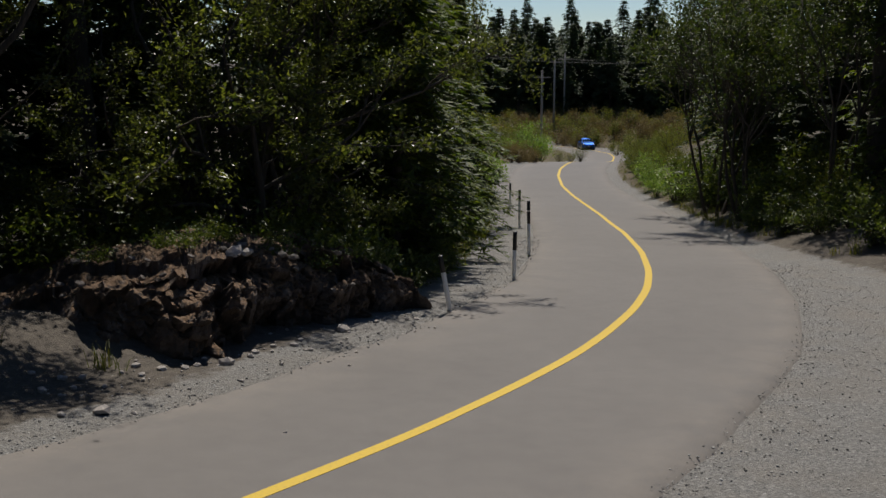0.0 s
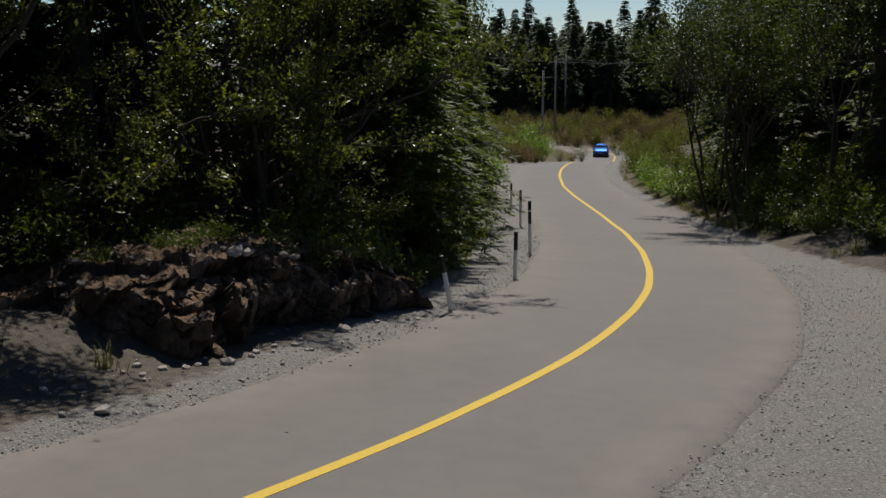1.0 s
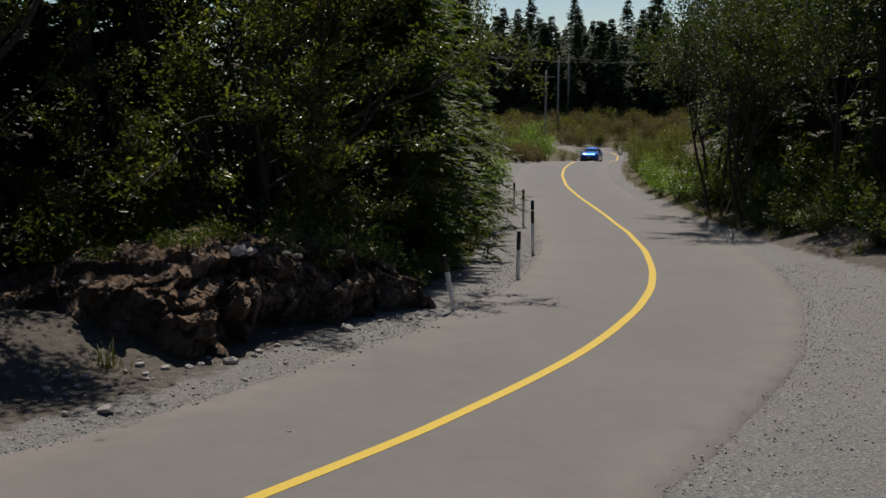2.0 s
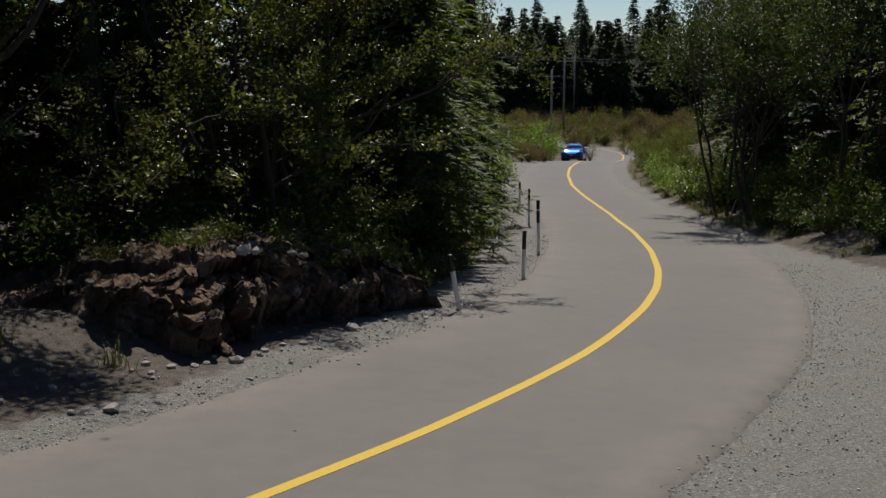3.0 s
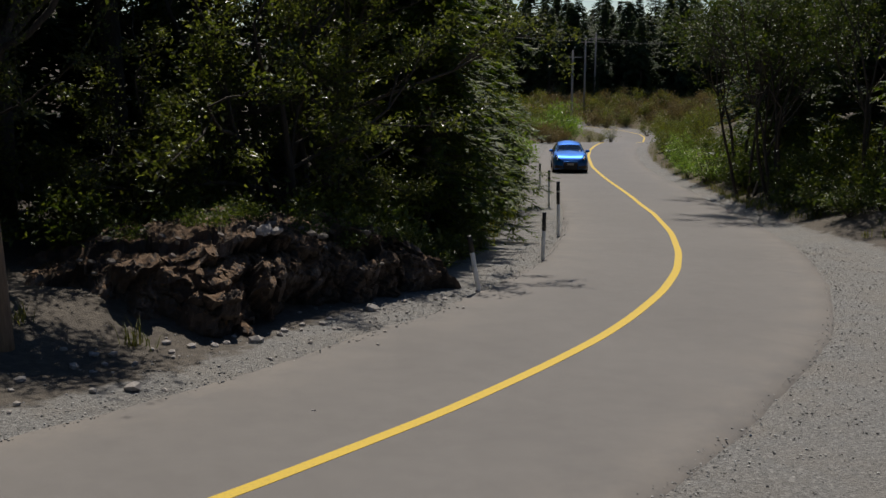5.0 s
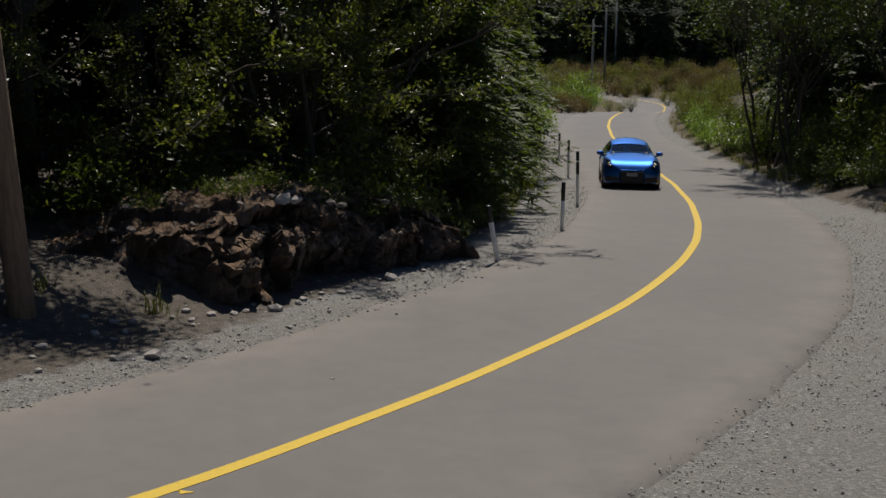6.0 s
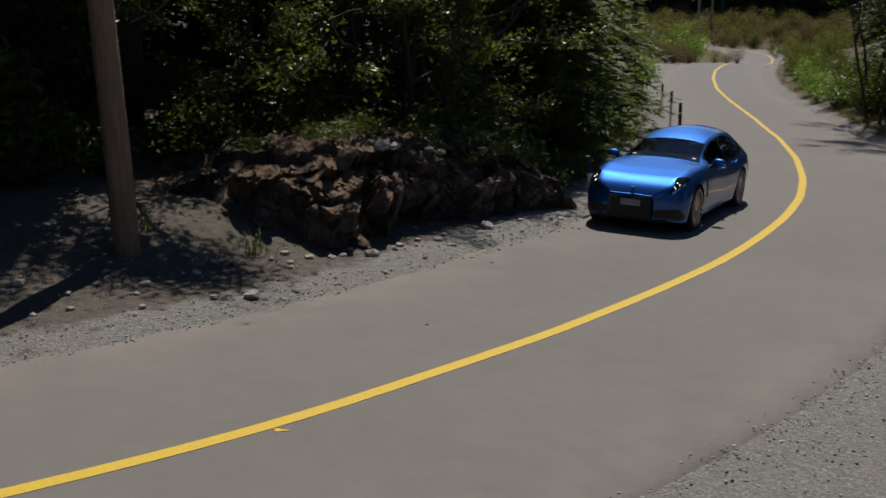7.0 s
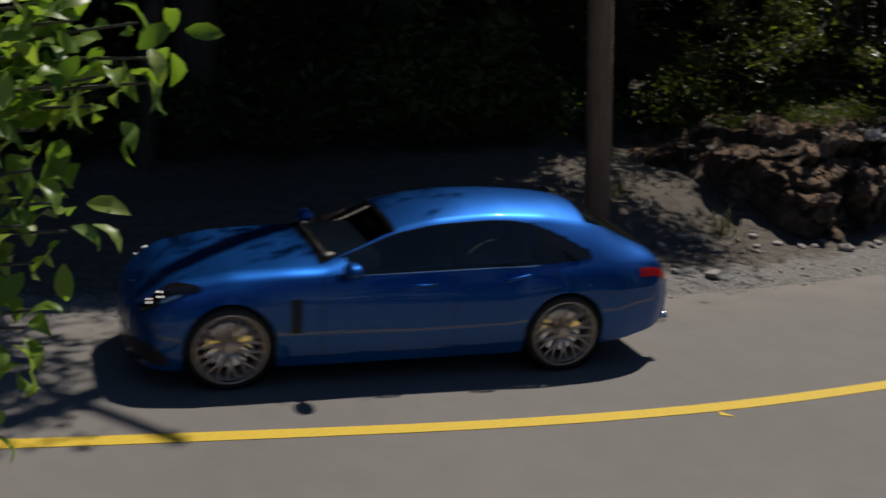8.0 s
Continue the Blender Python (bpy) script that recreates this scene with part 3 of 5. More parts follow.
def leafy_trees():
    rng = np.random.default_rng(8)
    arb = broadleaf("arbutus_tree", 21, 2, 8.2, 0.13, 11000, M_ARB, M_BARK, "silvery green broad-leaved tree on the outcrop", lean=0.16, clump=0.17)
    place(arb, [(-2.9, 22.6, 0.8), (-4.2, 24.4, 0.95), (-11.2, 14.4, 0.6), (-8.6, 18.6, 0.6)], "broad-leaved trees at the wood's edge", rng)
    lowarb = broadleaf("arbutus_tree", 26, 3, 5.6, 0.115, 8500, M_ARB, M_BARK, "low silvery green tree whose branches hang over the outcrop", lean=0.32, clump=0.14, fork=1, droop=0.03)
    place(lowarb, [(-3.7, 22.1, 0.95), (-3.1, 22.9, 0.8), (-6.0, 21.2, 0.7), (-8.9, 17.8, 0.8), (-10.4, 15.6, 0.8), (-4.8, 23.4, 1.1)],
          "low trees over the outcrop", rng)
    # trees added to cast shade on the left shoulder; crowns stay above the view
    shade = broadleaf("maple_tree", 27, 1, 13, 0.17, 20000, M_ARB, M_BARK, "tall spreading broad-leaved tree added to shade the shoulder", lean=0.04, clump=0.5)
    place(shade, [(-11.2, 15.2), (-7.6, 17.9, 0.8), (-11.3, 11.4, 0.95), (-13.2, 9.6, 0.9), (-11.6, 17.6, 0.9)], "shade trees", rng, 0.98, 1.02)
    ald = broadleaf("alder_tree", 33, 4, 9.4, 0.14, 9000, M_ALDER, M_BARK, "slender multi-stemmed alder with dark trunks", lean=0.30, clump=0.22, girth=0.006)
    place(ald, [(10.3, 44.5), (10.9, 47.5, 0.95), (10.6, 41.0, 0.9), (11.9, 36.5, 0.8), (16.2, 31, 0.9)], "roadside alders", rng)


def bushes():
    rng = np.random.default_rng(9)
    a = shrub("salal_bush", 41, 1.5, 1.3, 0.12, 1500, M_SHRUB, "dense green leafy bush under the trees")
    sp = [(-5.2, 20.0), (-6.6, 19.3), (-4.2, 20.0), (-3.0, 20.6), (-1.8, 21.2), (-0.9, 21.9, 0.7), (-0.5, 23.3, 0.6), (-0.2, 25.0, 0.6), (-8.0, 18.2), (-9.3, 16.6), (-10.2, 15.4),
          (-7.2, 20.6, 1.3), (-5.8, 21.5, 1.3), (-2.4, 22.4, 1.3), (-9.2, 18.6, 1.3), (-11.3, 15.8, 1.3), (-11.8, 13.6, 1.1), (-0.4, 29, 0.6), (0.1, 31.5, 0.6), (-0.7, 27.5, 1.2),
          (0.8, 36), (1.0, 40.5), (1.2, 46), (1.3, 52), (-12.8, 11.6, 1.2), (-13.5, 9.6, 1.2), (-14.6, 12.2, 1.4),
          (10.2, 38.5), (10.5, 36), (10.7, 33.5), (11.4, 31.0), (11.8, 28.6), (12.3, 26.6), (12.0, 34.5, 1.4), (12.8, 31.5, 1.4), (13.2, 28.2, 1.4), (13.6, 25.5, 1.2)]
    sp += [(-8.6 - 0.75 * (15.5 - y) + d, y, k_) for y, d, k_ in zip(rng.uniform(8.5, 16.5, 34), -3.2 * rng.random(34) ** 1.3, rng.uniform(0.8, 1.5, 34))]
    sp += [(np.interp(y, ROAD[:, 1], ROAD[:, 0]) + HALF + apron(y) + d, y, k_) for y, d, k_ in zip(rng.uniform(46, 90, 26), rng.uniform(0.8, 4.0, 26), rng.uniform(0.5, 1.0, 26))]
    sp += [(rng.uniform(10.6, 15), rng.uniform(33, 54), rng.uniform(0.9, 1.5)) for _ in range(34)]
    place(a, sp, "understorey bushes", rng, 0.8, 1.25)
    fb = shrub("scrub_bush", 45, 2.2, 1.8, 0.17, 650, M_BROOM, "green scrub bush on the far slope", 0.5)
    place(fb, [(rng.uniform(9, 50), rng.uniform(157, 190), rng.uniform(0.8, 1.7)) for _ in range(70)] + [(rng.uniform(21, 40), rng.uniform(95, 150), rng.uniform(0.9, 1.4)) for _ in range(40)]
          + [(rng.uniform(-6, 7), rng.uniform(104, 150), rng.uniform(0.9, 1.5)) for _ in range(30)], "far scrub", rng)
    fd = shrub("dry_bush", 46, 2.2, 1.5, 0.17, 600, M_DRY, "dry brown bush on the far slope", 0.35, 0.3)
    place(fd, [(rng.uniform(9, 50), rng.uniform(157, 190), rng.uniform(0.9, 1.7)) for _ in range(170)] + [(rng.uniform(2.5, 7.0), rng.uniform(86, 104), rng.uniform(0.6, 1.0)) for _ in range(26)],
          "far dry brush", rng)
    b = shrub("bright_shrub", 42, 1.6, 1.7, 0.10, 1300, M_BRIGHT, "bright green leafy shrub beside the road", 0.6)
    place(b, [(1.0, 52, 1.3), (1.6, 56, 1.5), (2.0, 60, 1.3), (2.4, 66, 1.2), (7.6, 99, 1.7), (8.2, 104, 1.7), (6.6, 98, 1.5), (10.2, 52), (10.1, 55.5, 0.8), (10.5, 59, 0.9), (5.2, 92, 1.2), (10.6, 49, 0.9), (10.9, 63)], "bright roadside shrubs", rng)
    c = shrub("broom_bush", 43, 1.7, 1.5, 0.07, 1500, M_BROOM, "yellow-green roadside broom bush", 0.3, 0.4)
    sp = [(2.2, 78), (3.0, 84), (4.2, 88), (6.0, 93), (7.2, 97, 1.1), (8.4, 101, 1.1), (5, 99, 1.5), (11.4, 66), (12, 71), (12.6, 76), (13.4, 82), (14.5, 88), (16, 95), (18.5, 104), (21, 113),
          (23.6, 122), (25.4, 131), (26, 140), (12.8, 62, 1.3), (13.5, 69, 1.4), (14.6, 77, 1.5), (15.6, 84, 1.5), (10.6, 108, 1.2), (12.4, 114, 1.2), (14, 120)]
    sp += [(rng.uniform(20, 34), rng.uniform(100, 150), rng.uniform(1.0, 1.6)) for _ in range(14)]
    sp += [(rng.uniform(11.6, 17), rng.uniform(33, 48), rng.uniform(0.9, 1.5)) for _ in range(26)]
    sp += [(np.interp(y, ROAD[:, 1], ROAD[:, 0]) + HALF + apron(y) + d, y, k_) for y, d, k_ in zip(rng.uniform(46, 92, 20), rng.uniform(0.9, 4.2, 20), rng.uniform(0.5, 0.9, 20))]
    place(c, sp, "roadside broom", rng, 0.85, 1.3)
    e = shrub("dry_brush", 44, 1.5, 1.1, 0.10, 1000, M_DRY, "dry brown brush on the bank", 0.22, 0.5)
    sp = [(1.2, 80), (2.0, 86), (2.6, 91), (4.0, 94), (0.4, 88, 1.4), (1.0, 94, 1.5), (2.5, 99, 1.5), (-0.6, 83, 1.4)]
    sp += [(rng.uniform(20, 30), rng.uniform(100, 150), rng.uniform(1.0, 1.5)) for _ in range(8)]
    sp += [(rng.uniform(12.5, 17), rng.uniform(33, 46), 1.2) for _ in range(14)]
    place(e, sp, "dry brush", rng, 0.85, 1.3)


# ---- rock, posts, poles ----
def outcrop():
    """The blasted rock bank beside the bend, with needles and soil on top."""
    a, b = np.array([-6.6, 16.4]), np.array([0.0, 20.3])
    ax = (b - a) / np.linalg.norm(b - a)
    back = np.array([-ax[1], ax[0]])
    nu, nv = 230, 90
    vs = []
    for i in range(nu):
        u = i / (nu - 1)
        p = a + (b - a) * u
        top = np.interp(u, [0, 0.06, 0.2, 0.45, 0.6, 0.8, 0.93, 1], [-0.45, 0.12, 0.58, 0.84, 0.74, 0.34, 0.0, -0.6])
        base = float(bed(p[0], p[1])) - 0.15
        bulge = float(np.interp(u, [0, 0.1, 0.21, 0.3, 0.39, 0.53, 0.68, 0.85, 1], [-0.1, -0.5, -1.55, -2.05, -2.05, -1.1, -0.7, -0.25, 0.1]))
        for j in range(nv):
            v = j / (nv - 1)
            if v < 0.5:
                w = v / 0.5
                o, z = bulge + 0.30 * (1 - w) ** 1.4 + 0.42 * w ** 5, base + (top - base) * (w ** 0.85)
            else:
                w = (v - 0.5) / 0.5
                o, z = bulge + 0.42 + (2.9 - bulge) * w, top + 0.18 * math.sin(w * 3) - 0.3 * w * w
            q = np.array([*(p + back * o), z])
            c = Vector(q)
            face = 1.0 if v < 0.55 else 0.35
            r = noise.ridged_multi_fractal(c * 0.9, 0.9, 2.1, 4, 1.0, 2.0) - 1.2
            f = noise.fractal(c * 3.2, 0.8, 2.1, 4)
            step = round(noise.noise(c * 1.3) * 5) / 5
            (d1, d2, _, _), (c1, _, _, _) = noise.voronoi(c * 1.5)
            cell = noise.cell(c1 * 37.1) - 0.5
            (e1, e2, _, _), (f1, _, _, _) = noise.voronoi(c * 4.2)
            block = 0.28 * cell - 0.14 * max(0, 1 - (d2 - d1) * 5) + 0.12 * (noise.cell(f1 * 51.7) - 0.5) - 0.05 * max(0, 1 - (e2 - e1) * 5)
            amt = face * block * min(1, 6 * u, 6 * (1 - u)) + face * (0.10 * r + 0.10 * f + 0.14 * step) * min(1, 6 * u, 6 * (1 - u)) + 0.03 * f
            q[:2] -= back * amt
            q[2] += (0.10 * f + 0.16 * cell) * (1 if v > 0.1 else 0) + 0.10 * noise.noise(c * 0.8)
            vs.append(q)
    fs = [(i * nv + j, (i + 1) * nv + j, (i + 1) * nv + j + 1, i * nv + j + 1) for i in range(nu - 1) for j in range(nv - 1)]
    bank = tagged(new("rock_outcrop"), "low dark rock bank topped with brown soil and needles", "rock")
    bank.matrix_basis = pose(*a, float(bed(*a)))
    cut = nv // 2
    loc = np.array(vs) - np.array([*a, float(bed(*a))])
    pick = lambda lo, hi: [f for k_, f in enumerate(fs) if lo <= k_ % (nv - 1) < hi]
    for name, f, lab in (("rock_face", pick(0, cut), "broken brown rock face"), ("soil_cap", pick(cut, nv), "brown soil and dry needles on top")):
        used = sorted({i for q in f for i in q})
        at = {v: n for n, v in enumerate(used)}
        part(name, mesh_np(name, loc[used], [tuple(at[i] for i in q) for q in f], M_ROCK), bank, lab)
    return np.array(vs)


def outcrop_debris(vs):
    """Pale stones and small plants that lie on the rock bank."""
    rng = np.random.default_rng(31)

    def top(x, y):
        near = vs[np.hypot(vs[:, 0] - x, vs[:, 1] - y) < 0.14]
        return float(near[:, 2].max()) if len(near) else None
    kinds = [mesh_np("rock", *stone_mesh(150 + i, 0.55), M_DULL) for i in range(4)]
    pale = mesh_np("rock", *stone_mesh(170, 0.55), M_STONE)
    spots = [(-3.13, 17.5, 0.30), (-2.95, 17.6, 0.22), (-3.3, 17.6, 0.18)] + [(-6.0 + 5.2 * u + rng.normal(0, 0.25), 16.4 + 2.9 * u + rng.normal(0, 0.45), rng.uniform(0.06, 0.22)) for u in rng.random(30)]
    for x, y, s in spots:
        z = top(x, y)
        if z is None:
            continue
        o = new("rock", pale if s > 0.215 else kinds[int(rng.integers(0, 4))])
        o.matrix_basis = pose(x, y, z + 0.1 * s, rng.uniform(-20, 20), rng.uniform(-20, 20), rng.uniform(0, 360)) @ Matrix.Diagonal((s, s * rng.uniform(0.6, 1), s, 1))
        tagged(o, "broken rock lying on the bank", "rock", "rocks on the bank")
    herb = shrub("low_herb", 47, 0.7, 0.35, 0.06, 260, M_SHRUB, "small green plant growing on the rock bank")
    for twig in [c for c in herb.children if c.name.startswith("branchwork")]:
        bpy.data.objects.remove(twig)
    first = True
    for u in rng.random(16):
        x, y = -5.8 + 5.4 * u + rng.normal(0, 0.2), 17.3 + 2.6 * u + rng.normal(0, 0.5)
        z = top(x, y)
        if z is None:
            continue
        m = pose(x, y, z - 0.02, 0, 0, rng.uniform(0, 360))
        if first:
            herb.matrix_basis, first = m, False
            herb["group"] = "plants on the bank"
        else:
            copy_thing(herb, m)


def stone_mesh(seed, flat=0.6):
    rng = np.random.default_rng(seed)
    bm = bmesh.new()
    bmesh.ops.create_icosphere(bm, subdivisions=1, radius=0.5)
    for v in bm.verts:
        v.co *= rng.uniform(0.75, 1.2)
        v.co.z *= flat
    vs, fs = np.array([v.co[:] for v in bm.verts]), [tuple(x.index for x in f.verts) for f in bm.faces]
    bm.free()
    return vs, fs


def stones():
    rng = np.random.default_rng(14)
    kinds = [mesh_np("stone", *stone_mesh(50 + i), M_STONE) for i in range(5)]
    spots = [(-3.95, 13.2, 0.22), (-4.35, 13.0, 0.12), (-3.6, 13.3, 0.10), (-3.1, 13.55, 0.08), (-2.95, 15.7, 0.25), (-1.55, 18.2, 0.26), (-3.75, 15.3, 0.16),
             (-3.45, 15.4, 0.14), (-4.1, 15.35, 0.15), (-2.2, 17.0, 0.16), (-2.7, 16.2, 0.14), (-1.1, 18.9, 0.14), (-0.6, 19.3, 0.12), (-4.6, 14.6, 0.14),
             (-1.75, 12.55, 0.06), (-5.0, 12.4, 0.12), (-5.3, 13.3, 0.16), (-4.9, 14.0, 0.18), (-6.6, 12.6, 0.2), (-7.2, 11.6, 0.28), (-7.9, 10.9, 0.24), (-6.9, 10.4, 0.14)]
    for _ in range(130):
        u = rng.random()
        x, y = -8.5 + 8.6 * u + rng.normal(0, 0.6), 9.4 + 10.0 * u + rng.normal(0, 0.6)
        spots.append((x, y, 0.04 + 0.09 * rng.random() ** 2))
    for x, y, s in spots:
        if abs(side_of(x, y)[0]) < HALF + 0.1 and s > 0.07:
            continue
        z = max(height(x, y), float(bed(x, y)) - 0.01 if abs(side_of(x, y)[0]) < HALF else -99)
        o = new("stone", kinds[rng.integers(0, 5)])
        o.matrix_basis = pose(x, y, z + s * 0.12, rng.uniform(-15, 15), rng.uniform(-15, 15), rng.uniform(0, 360)) @ Matrix.Diagonal((s, s * rng.uniform(0.6, 1), s, 1))
        tagged(o, "pale broken stone lying on the shoulder", "stone", "loose stones by the road")
    # loose gravel along the shoulders and over the turnout
    base = [stone_mesh(80 + i) for i in range(4)]
    vs, fs, n, mids = [], [], 0, []
    for i in range(9000):
        if i < 5200:
            y = 7.5 + 22 * rng.random() ** 1.5
            p = np.array([np.interp(y, ROAD[:, 1], ROAD[:, 0]), y])
            j = int(np.argmin(np.hypot(*(ROAD - p).T)))
            o = HALF - 0.15 + abs(rng.normal(0, 1.0)) if rng.random() < 0.35 else HALF + 5.5 * rng.random() ** 1.7
            x, y = ROAD[j] - NOR[j] * o + TAN[j] * rng.uniform(-0.4, 0.4)
        else:
            j = int(rng.integers(20, 95))
            x, y = ROAD[j] + NOR[j] * (HALF - 0.2 + abs(rng.normal(0, 0.8))) + TAN[j] * rng.uniform(-0.4, 0.4)
        s = 0.012 + 0.03 * rng.random() ** 2.5
        v, f = base[i % 4]
        mids.append((x, y))
        w = rng.uniform(0, 6.28)
        c, sn = math.cos(w), math.sin(w)
        vs.append(np.stack([(v[:, 0] * c - v[:, 1] * sn) * s + x, (v[:, 0] * sn + v[:, 1] * c) * s + y, v[:, 2] * s], axis=1))
        fs += [tuple(q + n for q in t) for t in f]
        n += len(v)
    vs = np.vstack(vs)
    mid = np.array(mids)
    d = np.abs(side_of(mid[:, 0], mid[:, 1]))
    zz, _, _ = land(mid[:, 0], mid[:, 1])
    zz = np.where(d < HALF + 0.1, bed(mid[:, 0], mid[:, 1]) - 0.012, zz + 0.006)
    vs[:, 2] += np.repeat(zz, len(base[0][0]))
    k_ = Mat("gravel_mix", 0.9)
    k_.color(k_.ramp(k_.node("ShaderNodeNewGeometry").outputs["Random Per Island"], (0, (0.09, 0.088, 0.085)), (0.6, (0.24, 0.235, 0.22)), (1, (0.46, 0.45, 0.43))))
    tagged(new("loose_gravel", mesh_np("loose_gravel", vs, fs, k_.m)), "loose grey gravel on the road shoulders", "gravel", kind="stuff")


def delineator(x, y, h, lean=(0, 0), black=0.32, band=False):
    """A thin marker post: white below, black above."""
    post = tagged(new("marker_post"), "slim white marker post with a black top", "marker post", "marker posts along the bend")
    z = height(x, y)
    post.matrix_basis = pose(x, y, z, lean[0], lean[1], 20)
    g = lambda z0, z1, r: tube([(0, 0, z0), (0, 0, z0 + 0.01), (0, 0, (z0 + z1) / 2), (0, 0, z1 - 0.01), (0, 0, z1)], [r * 0.9, r, r, r, r * 0.85], 12)
    cut = h * (1 - black)
    part("shaft", mesh_np("shaft", *g(-0.15, cut, 0.043), M_WHITE, True), post, "white plastic shaft")
    part("cap", mesh_np("cap", *g(cut, h, 0.045), M_BLACK, True), post, "black top sleeve")
    if band:
        part("band", mesh_np("band", *g(h * 0.80, h * 0.835, 0.047), M_WHITE, True), post, "white reflective band")


def utility_pole():
    pole = tagged(new("utility_pole"), "brown weathered wooden utility pole by the road", "utility pole")
    x, y = -5.95, 14.35
    pole.matrix_basis = pose(x, y, height(x, y), 1.0, -2.3, 0)
    pts = [(0.01 * math.sin(z), 0.01 * math.cos(z * 1.3), z) for z in np.linspace(-0.5, 13.6, 18)]
    part("shaft", mesh_np("shaft", *tube(pts, np.linspace(0.175, 0.125, 18), 20), M_POLE, True), pole)
    part("crossarm", mesh_np("crossarm", *box(2.4, 0.09, 0.12, (0, 0.14, 12.9), 0.01), M_POLE), pole)


def far_poles():
    tops = []
    for x, y, h in ((15.98, 171, 11.2), (19.0, 186.3, 10.4), (12.5, 150.5, 9.6)):
        p = tagged(new("utility_pole"), "slim grey utility pole on the far slope", "utility pole", "far utility poles")
        z = height(x, y)
        p.matrix_basis = pose(x, y, z, 0, 0.4, 0)
        part("shaft", mesh_np("shaft", *tube([(0, 0, -0.4), (0, 0, h * 0.5), (0, 0, h)], [0.17, 0.15, 0.12], 10), M_POLE_FAR, True), p)
        part("crossarm", mesh_np("crossarm", *box(2.2, 0.1, 0.14, (0, 0.15, h - 0.9), 0.01), M_POLE_FAR), p)
        tops.append((x, y, z + h - 0.8))
    runs = [((-30, 150, 10.5), tops[0]), (tops[0], (60, 190, 6.5)), ((-30, 158, 9.5), tops[1]), (tops[1], (62, 196, 5.8))]
    for i, (a, b) in enumerate(runs):
        a, b = np.array(a), np.array(b)
        u = np.linspace(0, 1, 24)[:, None]
        pts = a + (b - a) * u - np.array([0, 0, 1.6]) * (4 * u * (1 - u))
        tagged(new("power_line", mesh_np("power_line", *tube(pts, 0.035, 5), M_WIRE)), "thin dark overhead power line", "power line", "overhead lines")


def grass_tufts():
    rng = np.random.default_rng(17)
    spots = [(-4.55, 15.15, 0.4), (-4.35, 15.1, 0.3), (-6.0, 15.2, 0.35)]
    for _ in range(260):
        y = rng.uniform(20, 60)
        x = np.interp(y, ROAD[:, 1], ROAD[:, 0]) - HALF - rng.uniform(1.5, 3.2)
        spots.append((x, y, rng.uniform(0.25, 0.6)))
    for _ in range(70):
        y = rng.uniform(30, 75)
        x = np.interp(y, ROAD[:, 1], ROAD[:, 0]) + HALF + apron(y) + rng.uniform(0.2, 1.4)
        spots.append((x, y, rng.uniform(0.25, 0.6)))
    xs = np.array(spots)
    zs = land(xs[:, 0], xs[:, 1])[0]
    vs, fs, n = [], [], 0
    for (x, y, h), z in zip(spots, zs):
        for _ in range(22):
            a, b = rng.uniform(0, 6.28), rng.uniform(0.1, 0.6)
            p = np.array([x, y, z - 0.02]) + np.array([*rng.normal(0, 0.10, 2), 0])
            d = np.array([math.cos(a) * b, math.sin(a) * b, 1.0]) * h * rng.uniform(0.5, 1.1)
            w = np.array([-math.sin(a), math.cos(a), 0]) * 0.008
            bend = np.array([d[0], d[1], -0.2 * h]) * 0.5
            vs += [p - w, p + w, p + d * 0.6 + w * 0.8, p + d * 0.6 - w * 0.8, p + d + bend]
            fs += [(n, n + 1, n + 2, n + 3), (n + 3, n + 2, n + 4)]
            n += 5
    tagged(new("grass", mesh_np("grass", vs, fs, M_BROOM)), "tufts of green and yellow roadside grass", "grass", kind="stuff")


